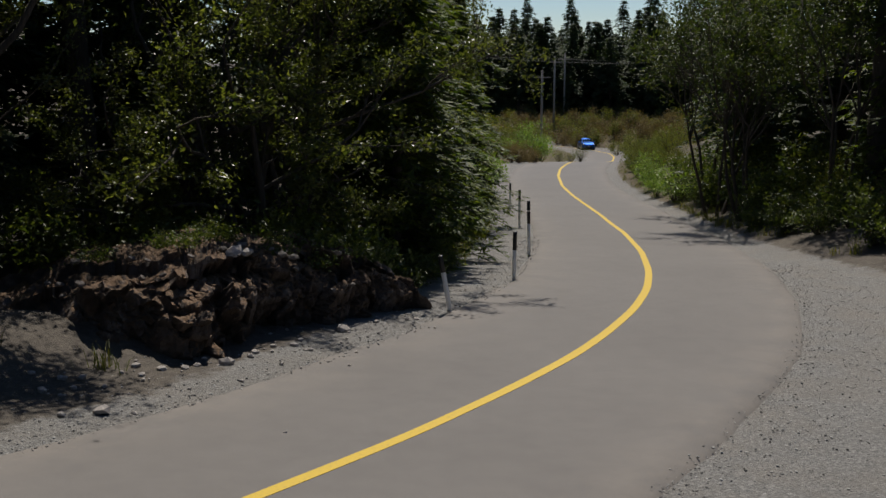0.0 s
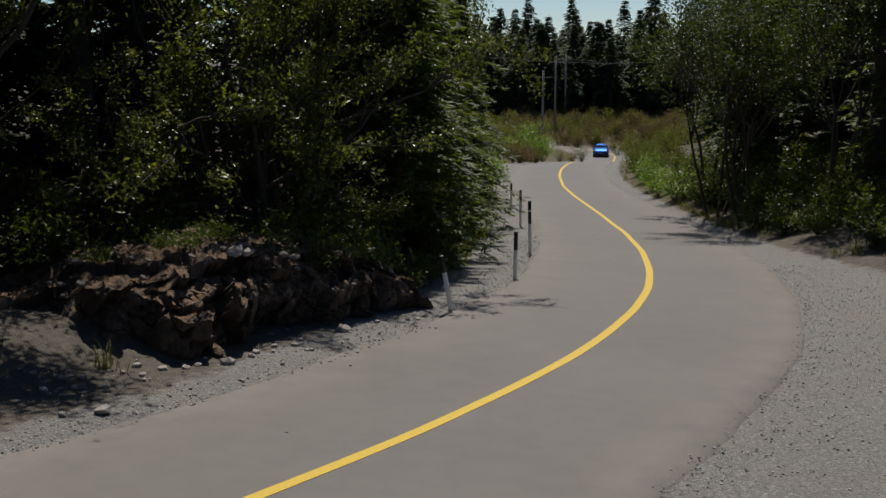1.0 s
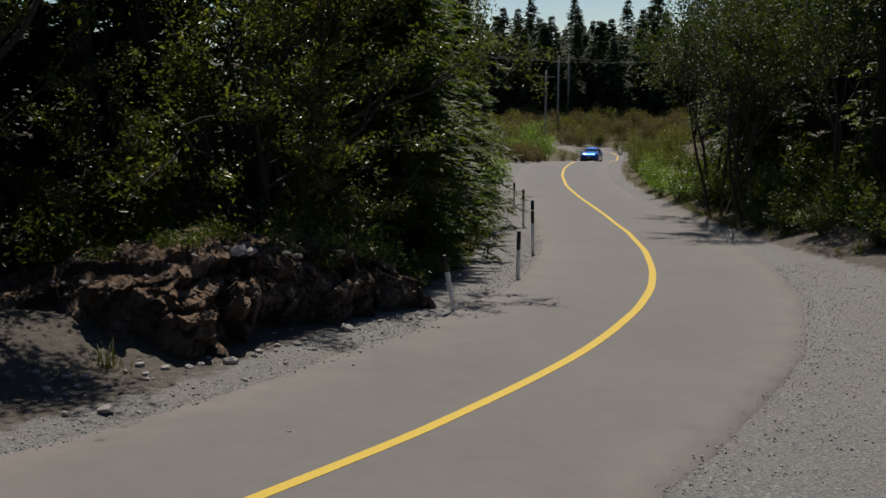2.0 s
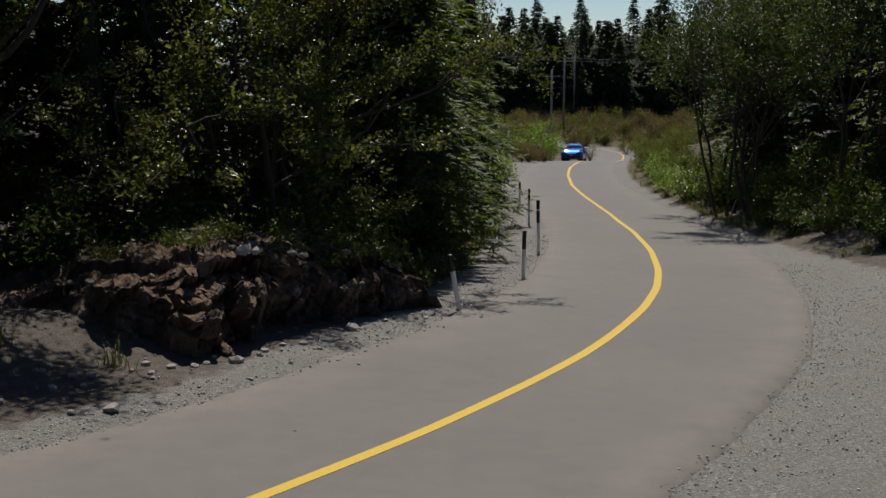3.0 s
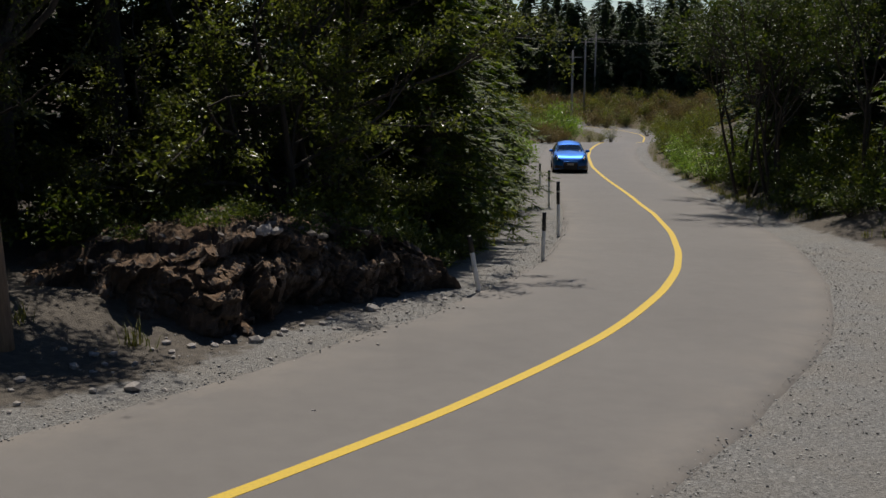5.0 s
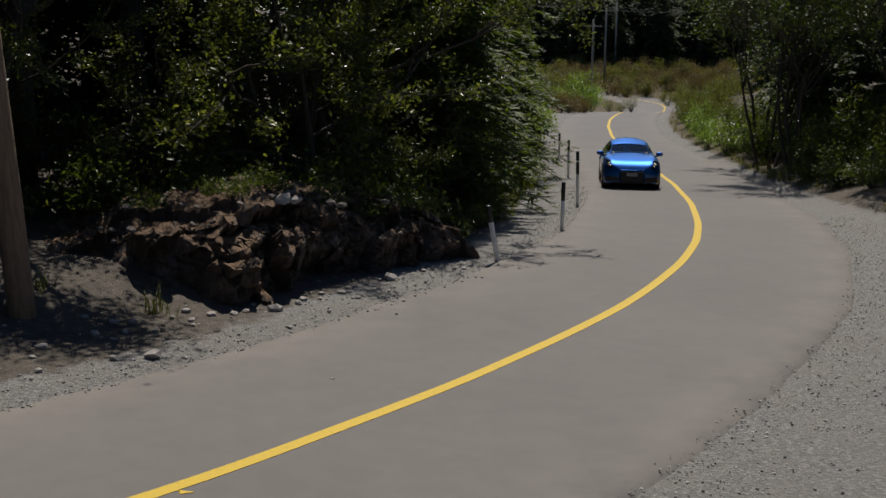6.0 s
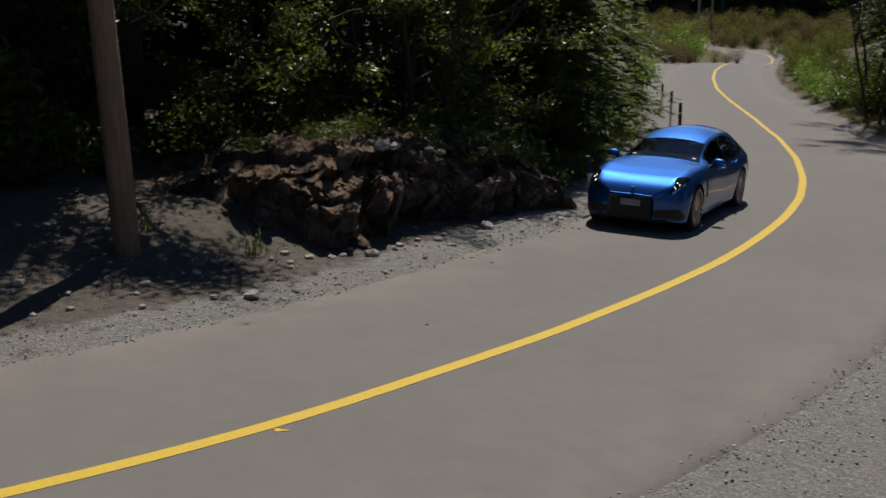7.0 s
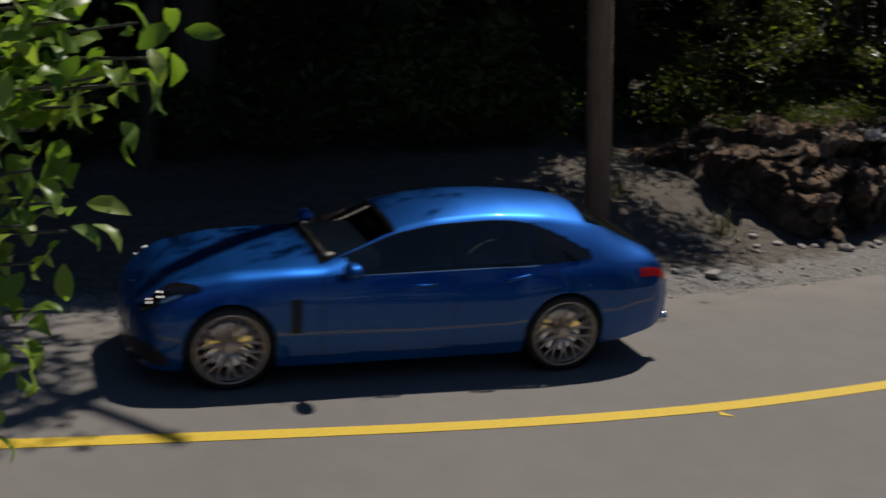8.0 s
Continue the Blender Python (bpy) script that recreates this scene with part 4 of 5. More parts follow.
def near_branch():
    """The leafy arbutus beside the camera, whose outer sprigs reach into view."""
    rng = np.random.default_rng(23)
    tree = tagged(new("arbutus_sapling"), "leafy arbutus with bright green glossy leaves beside the turnout", "tree")
    bx, by = -4.0, 1.6
    tree.matrix_basis = pose(bx, by, height(bx, by))
    z0 = height(bx, by)
    out, lv = [], []
    trunk = np.array([(0, 0, -0.3), (0.03, 0.02, 1.2), (0.10, 0.0, 2.4), (0.08, 0.05, 3.6), (0.0, 0.1, 5.0)])
    out.append(tube(trunk, [0.09, 0.075, 0.06, 0.045, 0.03], 10))
    ends = [(-2.32, 2.32, 3.49), (-2.26, 2.38, 3.42), (-2.32, 2.37, 3.34), (-2.35, 2.27, 3.34), (-2.39, 2.18, 3.51), (-2.41, 2.09, 3.55), (-2.42, 2.06, 3.42), (-2.39, 2.05, 3.24),
            (-2.32, 2.07, 3.05), (-2.38, 2.03, 3.14), (-2.34, 2.05, 2.98), (-2.38, 1.98, 3.0), (-2.36, 1.98, 2.89), (-2.34, 1.97, 2.76), (-2.36, 1.93, 2.73), (-2.32, 1.75, 2.52),
            (-2.39, 2.22, 3.28), (-2.37, 2.1, 3.35), (-2.75, 2.2, 3.15), (-2.80, 2.1, 2.75), (-2.95, 2.3, 3.7), (-3.0, 1.9, 3.0), (-3.1, 2.4, 3.4), (-3.2, 2.0, 4.2), (-3.6, 2.6, 4.4),
            (-4.4, 2.2, 4.3), (-4.6, 1.2, 3.8), (-3.9, 0.7, 3.9)]
    ends += [(-4.0 + r * math.cos(a), 1.5 + r * math.sin(a), h) for a, r, h in zip(rng.uniform(1.9, 5.6, 34), rng.uniform(0.4, 1.3, 34), rng.uniform(2.4, 5.2, 34))]
    for e in ends:
        e = np.array(e) - np.array([bx, by, z0])
        s = np.array([0.08, 0.02, e[2] * 0.75])
        u = np.linspace(0, 1, 8)[:, None]
        pts = s + (e - s) * u + np.array([0, 0, 0.18]) * np.sin(u * math.pi) + rng.normal(0, 0.012, (8, 3))
        out.append(tube(pts, np.linspace(0.016, 0.004, 8), 6, False))
        for _ in range(17):
            c = e + rng.normal(0, 0.06, 3) + (pts[-2] - e) * rng.uniform(0, 1.2)
            lv.append((c, e))
    vs, fs, n = [], [], 0
    for c, e in lv:
        d = unit(c - e + rng.normal(0, 0.04, 3) + np.array([0.02, 0.0, -0.01]))
        nrm = unit(np.array([0, 0, 0.9]) + rng.normal(0, 0.6, 3))
        sd = unit(np.cross(d, nrm))
        nrm = np.cross(sd, d)
        L = rng.uniform(0.075, 0.125)
        row = []
        for a, w, dz in ((0, 0.04, 0), (0.25, 0.20, 0.01), (0.55, 0.24, 0.015), (0.82, 0.15, 0.0), (1.0, 0.01, -0.03)):
            m = c + d * L * a + nrm * dz * 0.7
            row += [m - sd * w * L + nrm * w * L * 0.35, m, m + sd * w * L + nrm * w * L * 0.35]
        vs += row
        for i in range(4):
            fs += [(n + i * 3, n + i * 3 + 1, n + i * 3 + 4, n + i * 3 + 3), (n + i * 3 + 1, n + i * 3 + 2, n + i * 3 + 5, n + i * 3 + 4)]
        n += 15
    part("trunk", mesh_np("trunk", *merge(*out), M_BARK_GREY, True), tree)
    part("crown", mesh_np("crown", vs, fs, M_BRIGHT, True), tree)


wood()
leafy_trees()
bushes()
outcrop_debris(outcrop())
for row in ((0.13, 20.26, 1.07, (2, -11), 0.28), (1.53, 25.23, 1.06, (1, 1), 0.38), (2.25, 30.58, 1.43, (0, -1), 0.42, True), (2.67, 40.97, 1.27, (0, 0), 0.30), (2.77, 48.36, 1.14, (0, 0), 0.34)):
    delineator(*row)
utility_pole()
far_poles()
grass_tufts()
near_branch()


# ---- the car: x forward, y to its left, z up, origin on the ground between the axles ----
AX, AR, ARCH = 1.475, 0.355, 0.385


def curve(x, table):
    """Smooth interpolation through (x, value) pairs."""
    t = np.array(sorted(table))
    xs = np.arange(-2.62, 2.49, 0.01)
    v = np.interp(xs, t[:, 0], t[:, 1])
    for _ in range(60):
        v[1:-1] = 0.25 * v[:-2] + 0.5 * v[1:-1] + 0.25 * v[2:]
    return float(np.interp(x, xs, v))


TOP_Z = [(2.455, 0.56), (2.42, 0.62), (2.35, 0.69), (2.2, 0.765), (2.0, 0.83), (1.5, 0.93), (1.0, 0.995), (0.72, 1.025), (0.4, 1.15), (0.05, 1.295), (-0.2, 1.36),
         (-0.6, 1.435), (-1.0, 1.45), (-1.5, 1.425), (-1.75, 1.385), (-1.95, 1.31), (-2.15, 1.19), (-2.4, 1.05), (-2.52, 0.98), (-2.57, 0.88), (-2.6, 0.75)]
RAIL_Y = [(2.455, 0.30), (2.42, 0.42), (2.3, 0.58), (2.0, 0.665), (1.475, 0.70), (1.0, 0.715), (0.70, 0.695), (0.4, 0.615), (0.05, 0.575), (-0.3, 0.59), (-0.8, 0.60),
          (-1.3, 0.595), (-1.8, 0.56), (-2.15, 0.49), (-2.4, 0.53), (-2.52, 0.55), (-2.6, 0.5)]
RAIL_Z = [(2.455, 0.56), (2.42, 0.63), (2.3, 0.73), (2.0, 0.845), (1.475, 0.95), (1.0, 0.978), (0.70, 0.985), (0.4, 1.095), (0.05, 1.24), (-0.3, 1.32), (-0.8, 1.355),
          (-1.3, 1.338), (-1.75, 1.27), (-1.95, 1.20), (-2.15, 1.11), (-2.4, 1.01), (-2.52, 0.95), (-2.6, 0.74)]
BELT_Y = [(2.455, 0.32), (2.42, 0.48), (2.3, 0.67), (2.0, 0.805), (1.475, 0.865), (1.0, 0.875), (0.7, 0.865), (0, 0.85), (-0.8, 0.845), (-1.475, 0.875), (-2.0, 0.835), (-2.4, 0.73), (-2.55, 0.63), (-2.6, 0.56)]
BELT_Z = [(2.455, 0.53), (2.42, 0.595), (2.3, 0.675), (2.0, 0.775), (1.475, 0.87), (1.0, 0.905), (0.7, 0.915), (0, 0.925), (-0.8, 0.945), (-1.475, 0.965), (-2.0, 0.96), (-2.4, 0.93), (-2.55, 0.87), (-2.6, 0.72)]
MID_Y = [(2.455, 0.34), (2.4, 0.60), (2.2, 0.82), (1.9, 0.925), (1.475, 0.955), (1.0, 0.945), (0, 0.93), (-1, 0.945), (-1.475, 0.966), (-2.1, 0.915), (-2.45, 0.80), (-2.58, 0.68), (-2.6, 0.62)]
MID_Z = [(2.455, 0.46), (2.2, 0.52), (1.9, 0.56), (1.475, 0.62), (1.0, 0.60), (0, 0.58), (-1, 0.60), (-1.475, 0.66), (-2.1, 0.66), (-2.6, 0.62)]
LOW_Y = [(2.455, 0.34), (2.35, 0.66), (2.2, 0.80), (1.9, 0.88), (1, 0.90), (0, 0.895), (-1, 0.90), (-2, 0.86), (-2.45, 0.76), (-2.6, 0.62)]
LOW_Z = [(2.455, 0.22), (2.2, 0.17), (1.9, 0.17), (0, 0.18), (-1.5, 0.2), (-2.1, 0.25), (-2.45, 0.32), (-2.6, 0.38)]
def squeeze(x):
    return x if x < 1.86 else 1.86 + (x - 1.86) * 0.66


NSEG = (8, 8, 10)                 # rows: below the belt, belt to rail, rail to the middle


def section(x):
    """Half a cross-section at x, from the sill up to the middle: rows of (y, z)."""
    P = np.array([[curve(x, a), curve(x, b)] for a, b in ((LOW_Y, LOW_Z), (MID_Y, MID_Z), (BELT_Y, BELT_Z), (RAIL_Y, RAIL_Z))] + [[0.0, curve(x, TOP_Z)]])
    low = []
    for u in np.linspace(0, 1, 25):       # a bulging flank through sill, waist and belt
        a, b, c = (1 - u) * (1 - 2 * u), 4 * u * (1 - u), u * (2 * u - 1)
        low.append(a * P[0] + b * P[1] + c * P[2])
    low = np.array(low)
    for w in (AX, -AX):
        if abs(x - w) < ARCH:
            za = AR + math.sqrt(ARCH ** 2 - (x - w) ** 2)
            if za > low[0][1]:
                k_ = int(np.argmax(low[:, 1] > za))
                k_ = max(k_, 1)
                t = (za - low[k_ - 1][1]) / (low[k_][1] - low[k_ - 1][1] + 1e-9)
                low = np.vstack([low[k_ - 1] + t * (low[k_] - low[k_ - 1]), low[k_:]])
    arc = np.r_[0, np.cumsum(np.linalg.norm(np.diff(low, axis=0), axis=1))]
    s = np.linspace(0, arc[-1], NSEG[0] + 1)
    rows = [np.array([np.interp(q, arc, low[:, 0]), np.interp(q, arc, low[:, 1])]) for q in s]
    for k_ in range(1, NSEG[1] + 1):
        u = k_ / NSEG[1]
        q = P[2] + (P[3] - P[2]) * u
        out = 0.022 * 4 * u * (1 - u)
        rows.append(q + np.array([out * 0.9, out * 0.5]))
    for k_ in range(1, NSEG[2] + 1):
        u = k_ / NSEG[2]
        rows.append(np.array([P[3][0] * (1 - u), P[3][1] + (P[4][1] - P[3][1]) * (1 - (1 - u) ** 2.2)]))
    return np.array(rows)


NR = sum(NSEG) + 1
STATIONS = sorted({round(v, 3) for v in [*np.arange(-2.6, 2.46, 0.05), *[w + ARCH * math.cos(a) for w in (AX, -AX) for a in np.linspace(0, math.pi, 21)], 0.70, 0.05, 2.455, 2.43, 2.44]})
SECT = np.array([section(x) for x in STATIONS])
SECT[:, :, 0] *= 0.935


def skin(x, r, off=0.0, side=1):
    """A point of the body's surface: station x, row r (not whole), lifted by off."""
    def at(xx, rr):
        i = min(max(np.searchsorted(STATIONS, xx) - 1, 0), len(STATIONS) - 2)
        t = (xx - STATIONS[i]) / (STATIONS[i + 1] - STATIONS[i])
        j = min(int(rr), NR - 2)
        w = rr - j
        p = (1 - t) * ((1 - w) * SECT[i][j] + w * SECT[i][j + 1]) + t * ((1 - w) * SECT[i + 1][j] + w * SECT[i + 1][j + 1])
        return np.array([xx, p[0], p[1]])
    p = at(x, r)
    if off:
        dx, dr = at(x + 0.02, r) - at(x - 0.02, r), at(x, min(r + 0.2, NR - 1)) - at(x, max(r - 0.2, 0))
        n = np.cross(dx, dr)
        n /= np.linalg.norm(n) + 1e-9
        if n[1] * 1.0 + n[2] < 0:
            n = -n
        p = p + n * off
    p[1] *= side
    p[0] = squeeze(p[0])
    return p


def patch(x0, x1, lo, hi, off=0.004, nx=16, nr=6, side=1):
    """A piece of the skin between two stations and two rows (numbers or functions of x), lifted off it."""
    vs = []
    for x in np.linspace(x0, x1, nx):
        a, b = (lo(x) if callable(lo) else lo), (hi(x) if callable(hi) else hi)
        vs += [skin(x, a + (b - a) * k_ / (nr - 1), off, side) for k_ in range(nr)]
    fs = [(i * nr + j, (i + 1) * nr + j, (i + 1) * nr + j + 1, i * nr + j + 1) for i in range(nx - 1) for j in range(nr - 1)]
    vs = np.array(vs)
    a, b, c = (vs[i] for i in fs[len(fs) // 2][:3])
    if np.dot(np.cross(b - a, c - b), a - np.array([a[0] * 0.9, 0, 0.5])) < 0:
        fs = [q[::-1] for q in fs]
    return vs, fs


B, RL = NSEG[0], NSEG[0] + NSEG[1]          # belt row, rail row
WIN_LO = lambda x: B + 0.5 + 1.0 * np.clip((-1.05 - x) / 0.72, 0, 1) ** 1.7
WIN_HI = lambda x: RL - 0.75 - 5.2 * np.clip((-0.95 - x) / 0.77, 0, 1) ** 1.8


def in_window(x, r):
    return -1.72 < x < 0.50 and WIN_LO(x) + 0.25 < r < WIN_HI(x) + 0.01 or 0.07 < x < 0.685 and r >= RL


def wheel(parent, x, side):
    w = part("wheel", None, parent)
    w.matrix_basis = pose(x, side * 0.748, AR)
    tyre = [(0.268, -0.125), (0.30, -0.135), (0.335, -0.130), (0.350, -0.105), (0.355, -0.05), (0.355, 0.05), (0.350, 0.105), (0.335, 0.130), (0.30, 0.135), (0.268, 0.125), (0.262, 0)]
    part("tyre", mesh_np("tyre", *lathe(tyre, 48), M_RUBBER, True), w, "black rubber tyre")
    s = side
    rim = [(0.282, s * 0.134), (0.296, s * 0.139), (0.298, s * 0.128), (0.262, s * 0.118), (0.255, s * 0.06), (0.255, -s * 0.12)]
    groups = [lathe(rim, 48)]
    hub = [(0.001, s * 0.118), (0.045, s * 0.118), (0.062, s * 0.108), (0.068, s * 0.07)]
    groups.append(lathe(hub, 24))
    for k_ in range(10):
        a = 2 * math.pi * k_ / 10
        for da in (-0.13, 0.13):
            p0, p1, p2 = (0.055, a + da * 0.4), (0.16, a + da * 0.45), (0.268, a + da * 1.35)
            pts = [(r * math.cos(b), s * (0.105 + 0.012 * (r > 0.1) + 0.008 * (r > 0.2)), r * math.sin(b)) for r, b in (p0, p1, p2)]
            groups.append(tube(pts, [0.016, 0.012, 0.013], 6))
    part("rim", mesh_np("rim", *merge(*groups), M_RIM, True), w, "champagne alloy rim with forked spokes")
    part("brake_disc", mesh_np("brake_disc", *lathe([(0.06, s * 0.02), (0.19, s * 0.02), (0.19, s * -0.01), (0.06, s * -0.01)], 32), M_CHROME), w, "steel brake disc")
    part("liner", mesh_np("liner", *lathe([(0.001, -s * 0.05), (0.255, -s * 0.05), (0.257, -s * 0.07)], 24), M_DARK), w)
    return w


def build_car():
    car = tagged(new("car"), "metallic blue estate car with champagne wheels, headlights on", "car")
    ns = len(STATIONS)
    vs, idx = [], {}
    for side in (1, -1):
        for i, x in enumerate(STATIONS):
            for j in range(NR):
                if side == -1 and j == NR - 1:
                    idx[side, i, j] = idx[1, i, j]
                    continue
                idx[side, i, j] = len(vs)
                vs.append((squeeze(x), SECT[i][j][0] * side, SECT[i][j][1]))
    fs = []
    for side in (1, -1):
        for i in range(ns - 1):
            for j in range(NR - 1):
                xm = (STATIONS[i] + STATIONS[i + 1]) / 2
                if in_window(xm, j + 0.5):
                    continue
                q = [idx[side, i, j], idx[side, i + 1, j], idx[side, i + 1, j + 1], idx[side, i, j + 1]]
                fs.append(tuple(q if side == -1 else q[::-1]))
    for i in (0, ns - 1):
        ring = [idx[1, i, j] for j in range(NR)] + [idx[-1, i, j] for j in range(NR - 2, -1, -1)]
        fs.append(tuple(ring if i == 0 else ring[::-1]))
    body = part("body", mesh_np("body", vs, fs, M_PAINT, True), car, "metallic blue bodywork")
    # glass
    part("windshield", mesh_np("windshield", *merge(patch(0.05, 0.70, RL + 0.02, NR - 1, 0.003, 14, 11, 1), patch(0.05, 0.70, RL + 0.02, NR - 1, 0.003, 14, 11, -1)), M_WINDSHIELD, True), car, "clear raked windscreen")
    for side in (1, -1):
        part("window", mesh_np("window", *patch(-0.42, 0.46, WIN_LO, WIN_HI, 0.003, 20, 8, side), M_TINT, True), car, "dark tinted front side window")
        part("window", mesh_np("window", *patch(-1.18, -0.47, WIN_LO, WIN_HI, 0.003, 18, 8, side), M_TINT, True), car, "dark tinted rear side window")
        part("window", mesh_np("window", *patch(-1.71, -1.22, WIN_LO, WIN_HI, 0.003, 14, 8, side), M_GLOSS_BLACK, True), car, "dark quarter window")
        trim = [patch(-0.48, -0.41, WIN_LO, WIN_HI, 0.006, 3, 6, side), patch(-1.23, -1.17, WIN_LO, WIN_HI, 0.006, 3, 6, side),
                patch(-1.72, 0.62, lambda x: WIN_LO(x) - 0.25, lambda x: WIN_LO(x) + 0.35, 0.006, 40, 3, side),
                patch(-1.72, 0.55, lambda x: WIN_HI(x) - 0.3, lambda x: WIN_HI(x) + 0.12, 0.006, 40, 3, side)]
        part("window_trim", mesh_np("window_trim", *merge(*trim), M_GLOSS_BLACK, True), car, "gloss black window frame")
        part("chrome_strip", mesh_np("chrome_strip", *patch(-1.2, 0.60, lambda x: WIN_LO(x) - 0.42, lambda x: WIN_LO(x) - 0.25, 0.007, 40, 2, side), M_CHROME), car, "bright strip below the windows")
    black = [patch(0.045, 0.085, RL, NR - 1, 0.006, 3, 11, s) for s in (1, -1)] + [patch(0.655, 0.72, RL, NR - 1, 0.006, 4, 11, s) for s in (1, -1)]
    part("windscreen_border", mesh_np("windscreen_border", *merge(*black), M_GLOSS_BLACK, True), car, "black windscreen border")
    part("rear_window", mesh_np("rear_window", *merge(*[patch(-2.38, -1.86, RL + 0.8, NR - 1, 0.004, 10, 9, s) for s in (1, -1)]), M_GLOSS_BLACK, True), car, "dark raked rear window")
    part("spoiler", mesh_np("spoiler", *merge(*[patch(-1.88, -1.74, RL + 0.6, NR - 1, 0.012, 8, 9, s) for s in (1, -1)]), M_GLOSS_BLACK, True), car, "black roof spoiler")
    # lamps
    for s in (1, -1):
        lo = lambda x: B - 0.9 + 1.4 * (2.28 - x)
        hi = lambda x: B + 0.6 + 9.5 * np.clip((2.33 - x) / 0.42, 0, 1) ** 0.8 * np.clip((x - 1.68) / 0.36, 0, 1) ** 0.7
        lamp = part("headlight", mesh_np("headlight", *patch(1.70, 2.33, lo, hi, 0.006, 20, 7, s), M_GLOSS_BLACK, True), car, "dark glossy headlight lens")
        for x, r in ((2.10, 0.32), (2.10, 0.70), (2.22, 0.30), (2.22, 0.68)):
            c = skin(x, lo(x) + (hi(x) - lo(x)) * r, 0.012, s)
            v, f = lathe([(0.001, 0.006), (0.007, 0.004), (0.010, 0.0), (0.010, -0.01)], 12, "z")
            part("lamp_element", mesh_np("lamp_element", v @ np.array([[0, 0, -1], [0, 1, 0], [1, 0, 0]]) + c, f, M_LAMP), lamp, "bright white lamp element")
        rim = patch(1.88, 2.30, lambda x: lo(x) + 0.1, lambda x: lo(x) + 0.45, 0.010, 12, 2, s)
        part("lamp_strip", mesh_np("lamp_strip", *rim, M_CHROME), lamp, "bright lower lamp strip")
        part("tail_light", mesh_np("tail_light", *patch(-2.56, -2.22, B - 1.5, B - 0.5, 0.008, 10, 4, s), M_RED, True), car, "slim red tail light")
        part("side_vent", mesh_np("side_vent", *patch(0.90, 0.99, 3.2, 6.3, 0.005, 4, 8, s), M_DARK), car, "dark vent behind the front wheel")
        part("sill", mesh_np("sill", *patch(-1.05, 1.05, 0, 0.9, 0.006, 24, 3, s), M_PAINT, True), car)
        # shut lines and handles
        for x in (0.72, -0.43, -1.36):
            part("door_gap", mesh_np("door_gap", *patch(x, x + 0.008, 1.0, B + 0.3, 0.0035, 2, 12, s), M_DARK), car, "dark shut line of a door")
        for x in (-0.25, -1.10):
            p = skin(x, 6.9, 0.028, s)
            q = skin(x + 0.2, 6.9, 0.028, s)
            h = tube([skin(x, 6.9, 0.0, s), p, (p + q) / 2 + np.array([0, 0.006 * s, 0]), q, skin(x + 0.2, 6.9, 0.0, s)], [0.013, 0.016, 0.017, 0.016, 0.013], 8)
            part("door_handle", mesh_np("door_handle", *h, M_PAINT, True), car, "blue door handle")
        # mirror
        foot = skin(0.52, B + 0.6, 0.0, s)
        v, f = lathe([(0.001, -0.115), (0.055, -0.10), (0.078, -0.05), (0.080, 0.0), (0.072, 0.06), (0.045, 0.10), (0.001, 0.115)], 18)
        v = v * np.array([0.95, 1.0, 0.85]) + foot + np.array([-0.02, s * 0.13, 0.07])
        mir = part("mirror", mesh_np("mirror", v, f, M_PAINT, True), car, "blue door mirror")
        part("mirror_arm", mesh_np("mirror_arm", *tube([foot + np.array([0, -s * 0.02, -0.01]), foot + np.array([0, s * 0.09, 0.03])], [0.03, 0.025], 8), M_DARK), mir)
        # inside the arches
        for w in (AX, -AX):
            pts = [(ARCH + 0.0, s * 0.84), (ARCH + 0.012, s * 0.52), (0.02, s * 0.52)]
            v, f = lathe(pts, 40)
            part("arch_liner", mesh_np("arch_liner", v + np.array([w, 0, AR]), f, M_DARK), car)
    # front: intakes, plate, badge
    intake = []
    for y0, y1, z0, z1 in ((-0.335, 0.335, 0.215, 0.515),):
        n = 12
        top = []
        for z in (z0, (z0 + z1) / 2, z1):
            for y in np.linspace(y0, y1, n):
                xs = 2.257 - 0.30 * max(0, abs(y) - 0.42) ** 1.3 * 1.6
                top.append((xs + 0.004, y, z))
        fs2 = [(j * n + i, j * n + i + 1, (j + 1) * n + i + 1, (j + 1) * n + i) for j in range(2) for i in range(n - 1)]
        intake.append((np.array(top), fs2))
    for s in (1, -1):
        intake.append(patch(2.02, 2.45, 0.6, lambda x: 1.7 + 1.5 * np.clip((x - 2.04) / 0.2, 0, 1), 0.006, 16, 6, s))
    part("air_intake", mesh_np("air_intake", *merge(*intake), M_DARK), car, "black front air intakes")
    part("splitter", mesh_np("splitter", *box(0.12, 1.20, 0.03, (2.19, 0, 0.20), 0.01), M_DARK), car, "black front lip")
    plate = part("number_plate", mesh_np("number_plate", *box(0.012, 0.32, 0.10, (2.268, 0, 0.45), 0.003), M_PLATE), car, "pale plate with a plain bar")
    part("plate_bar", mesh_np("plate_bar", *box(0.004, 0.24, 0.045, (2.274, 0, 0.45)), M_GRAVEL), plate, "plain grey bar")
    bp = skin(2.33, NR - 1, 0.004)
    part("badge", mesh_np("badge", *box(0.055, 0.045, 0.006, bp, 0.002), M_CHROME), car, "small metal bonnet badge")
    # underside and cabin
    part("underbody", mesh_np("underbody", *box(4.5, 1.1, 0.12, (-0.05, 0, 0.22), 0.02), M_DARK), car, "dark underside")
    part("floor_pan", mesh_np("floor_pan", *box(2.6, 1.50, 0.10, (-0.4, 0, 0.42), 0.02), M_SEAT), car)
    part("dashboard", mesh_np("dashboard", *box(0.50, 1.18, 0.18, (0.40, 0, 0.96), 0.06), M_TAN, True), car, "tan dashboard")
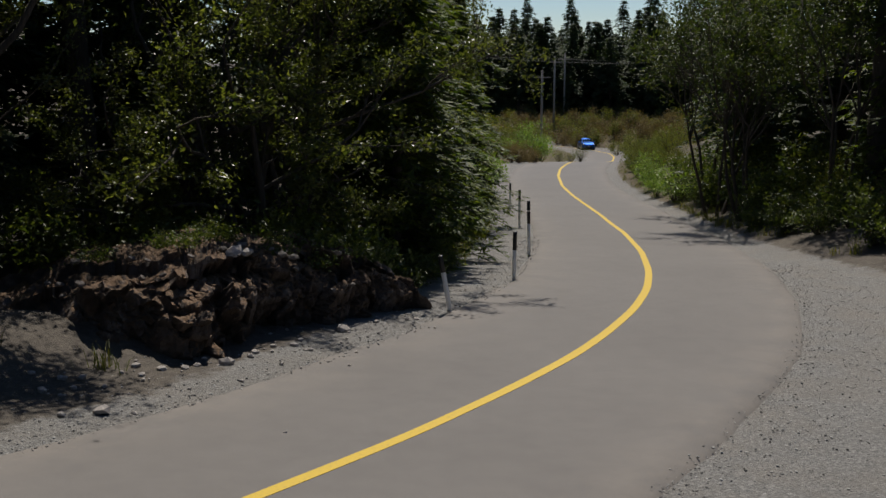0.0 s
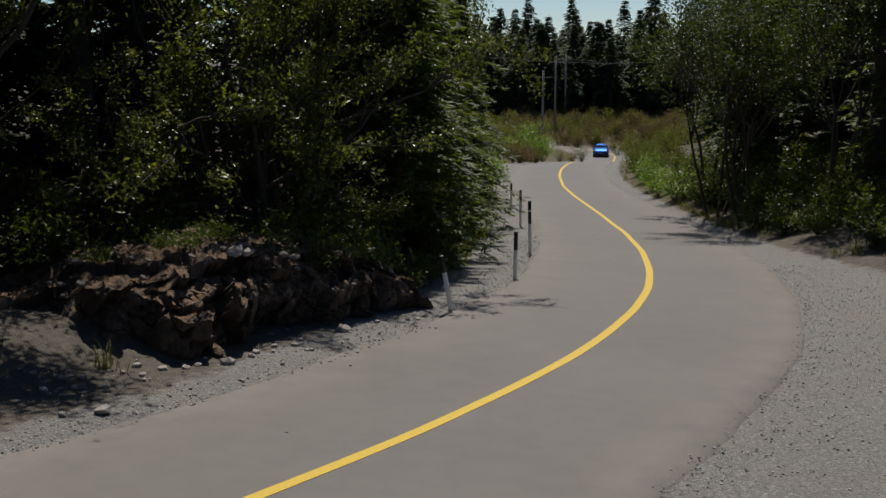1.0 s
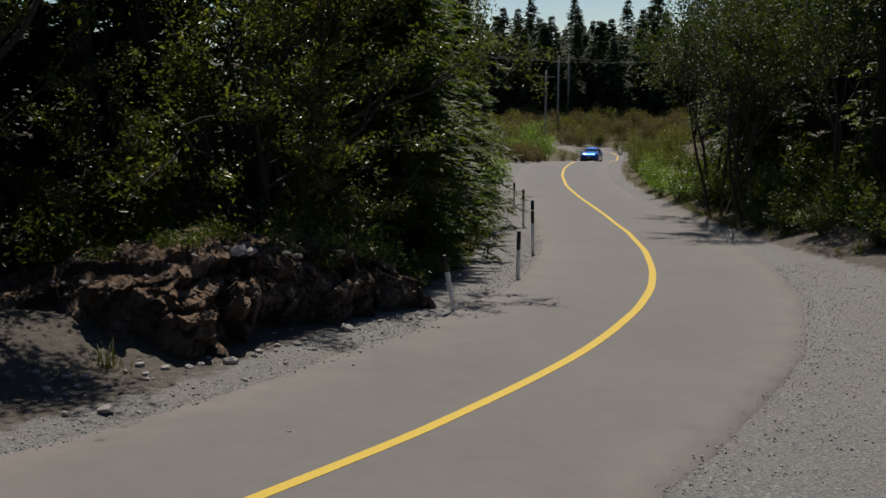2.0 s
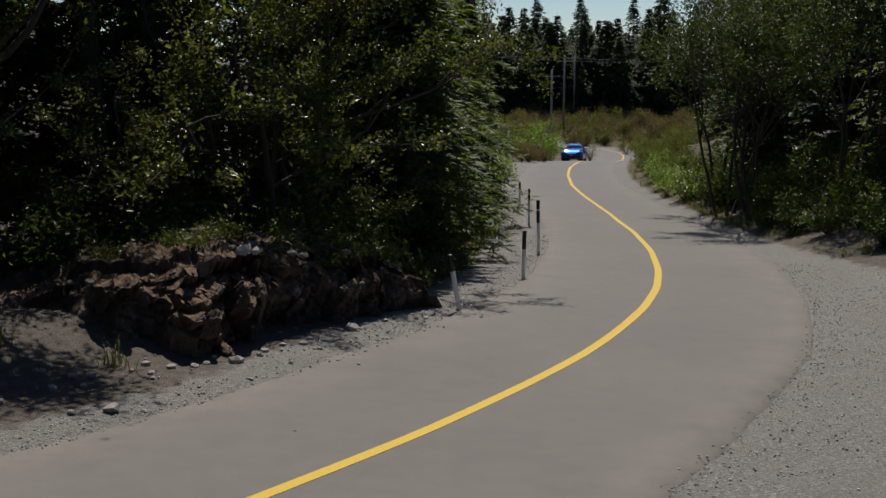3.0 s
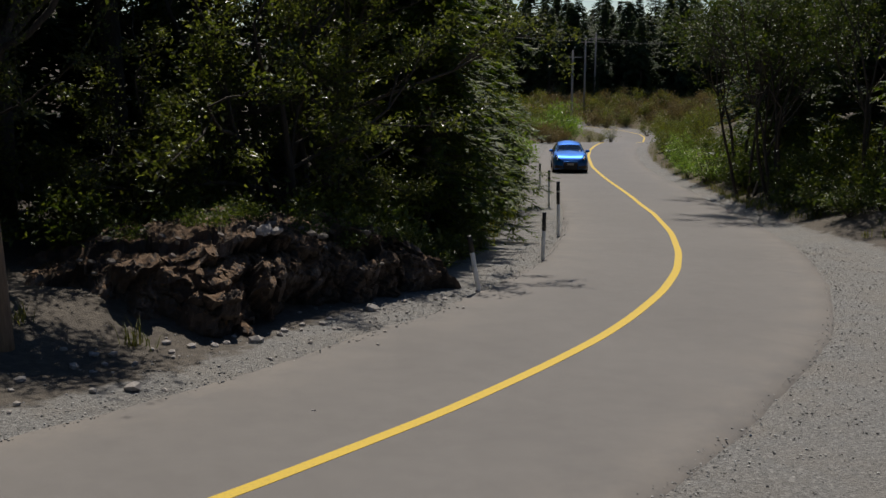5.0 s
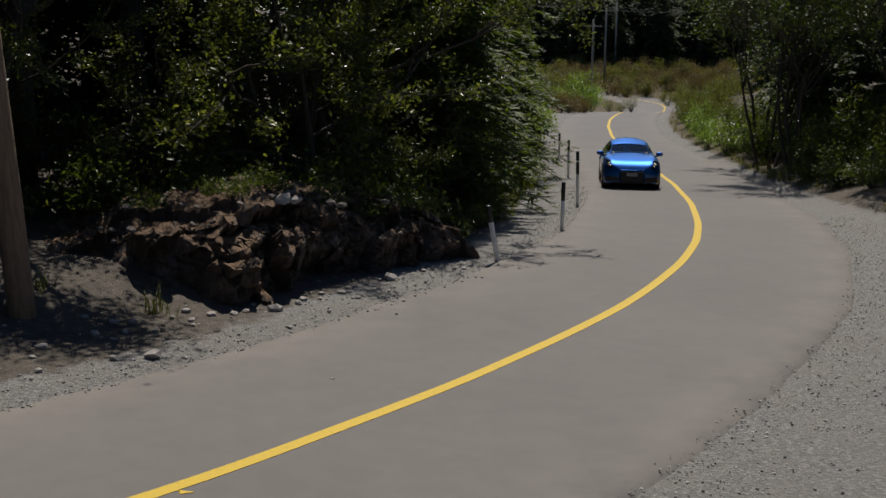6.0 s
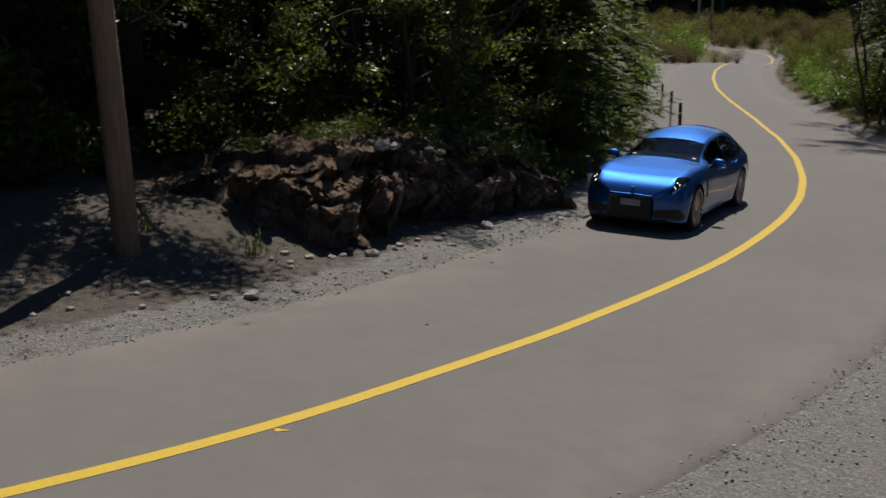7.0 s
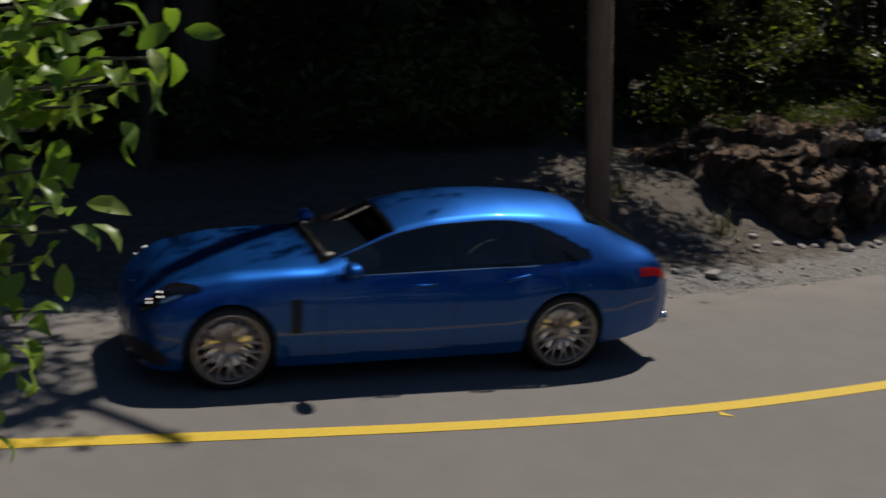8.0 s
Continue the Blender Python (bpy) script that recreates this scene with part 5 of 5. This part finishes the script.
    for y in (0.38, -0.38):
        for x in (-0.35, -1.25):
            seat = merge(box(0.5, 0.5, 0.16, (x + 0.1, y, 0.60), 0.05), box(0.16, 0.48, 0.60, (x - 0.18, y, 0.86), 0.06), box(0.10, 0.26, 0.16, (x - 0.22, y, 1.20), 0.04))
            part("seat", mesh_np("seat", *seat, M_SEAT, True), car, "dark leather seat")
    wv, wf = lathe([(0.175, -0.012), (0.187, 0.0), (0.175, 0.012), (0.163, 0.0), (0.175, -0.012)], 28)
    wv = wv @ np.array(Matrix.Rotation(radians(90 - 25), 3, "Z"))
    part("steering_wheel", mesh_np("steering_wheel", wv + np.array([0.20, 0.38, 0.86]), wf, M_SEAT, True), car, "dark steering wheel")
    part("rear_mirror", mesh_np("rear_mirror", *box(0.04, 0.22, 0.07, (0.12, 0, 1.17), 0.015), M_DARK), car)
    for y in (0.28, -0.28):
        v, f = lathe([(0.001, 0.02), (0.05, 0.03), (0.06, 0.0), (0.06, -0.08)], 16)
        v = v @ np.array(Matrix.Rotation(radians(90), 3, "Z"))
        part("tailpipe", mesh_np("tailpipe", v + np.array([-2.56, y * 2, 0.36]), f, M_CHROME, True), car, "bright tailpipe")
    wheels = [wheel(car, x, s) for x in (AX, -AX) for s in (1, -1)]
    return car, wheels


car, wheels = build_car()
stones()

# seconds, place of the car on the road
TRIP = [(0.0, 18.53, 153.0), (0.5, 18.8, 144.0), (1.0, 17.9, 134.9), (1.5, 16.3, 125.0), (2.15, 13.5, 113.0), (2.8, 10.77, 101.2), (3.5, 8.4, 89.0), (4.0, 6.9, 80.6),
        (4.5, 5.62, 72.0), (5.15, 4.85, 57.6), (5.8, 4.56, 42.3), (6.0, 4.38, 37.9), (6.5, 3.22, 27.8), (7.0, 1.42, 20.75), (7.5, -1.50, 14.45), (7.8, -3.98, 10.86), (8.0, -5.65, 8.58)]


def hermite(ts, t, v):
    """A smooth curve through the rows."""
    m = np.gradient(v, t)
    m[-1] = (v[-1] - v[-2]) / (t[-1] - t[-2])
    i = np.clip(np.searchsorted(t, ts, side="right") - 1, 0, len(t) - 2)
    h = t[i + 1] - t[i]
    u = (ts - t[i]) / h
    return (1 + 2 * u) * (1 - u) ** 2 * v[i] + u * (1 - u) ** 2 * h * m[i] + u * u * (3 - 2 * u) * v[i + 1] + u * u * (u - 1) * h * m[i + 1]


def motions():
    """The drive towards the camera and past it, and the turning wheels."""
    ts = np.arange(0, 8.001, 1 / 30)
    tt, xx, yy = (np.array(c) for c in zip(*TRIP))
    x, y = hermite(ts, tt, xx), hermite(ts, tt, yy)
    head = np.unwrap(np.arctan2(np.gradient(y), np.gradient(x)))
    for _ in range(30):
        head[1:-1] = 0.25 * head[:-2] + 0.5 * head[1:-1] + 0.25 * head[2:]
    known = [(6.0, -92), (6.5, -101), (7.0, -110.0), (7.5, -121.5), (7.8, -128.0), (8.0, -131.0)]
    late = ts >= 6.0
    target = hermite(ts[late], np.array([a for a, _ in known]), np.radians([b for _, b in known]))
    blend = np.clip((ts[late] - 6.0) / 0.5, 0, 1)
    head[late] = head[late] * (1 - blend) + target * blend
    rows = []
    for i in range(0, len(ts), 3):
        f = np.array([math.cos(head[i]), math.sin(head[i])])
        e = 1.4
        zf, zr = float(bed(x[i] + f[0] * e, y[i] + f[1] * e)), float(bed(x[i] - f[0] * e, y[i] - f[1] * e))
        zl, zg = float(bed(x[i] - f[1] * 0.8, y[i] + f[0] * 0.8)), float(bed(x[i] + f[1] * 0.8, y[i] - f[0] * 0.8))
        m = pose(x[i], y[i], (zf + zr) / 2) @ Matrix.Rotation(head[i], 4, "Z") @ Matrix.Rotation(-math.atan2(zf - zr, 2 * e), 4, "Y") @ Matrix.Rotation(math.atan2(zl - zg, 1.6), 4, "X")
        rows.append((ts[i], m))
    walk(car, rows)
    # ten-fold rims: a step of 36 degrees looks the same, so whole spokes are left out of each step
    dist = np.r_[0, np.cumsum(np.hypot(np.diff(x), np.diff(y)))]
    turn, a = [0.0], 0.0
    for d in np.diff(dist):
        step = math.degrees(d / AR)
        while step > 40:
            step -= 36
        a += step
        turn.append(a)
    for w in wheels:
        l = w.matrix_basis.translation.copy()
        walk(w, [(ts[i], pose(l.x, l.y, l.z, 0, turn[i], 0)) for i in range(len(ts))])


motions()
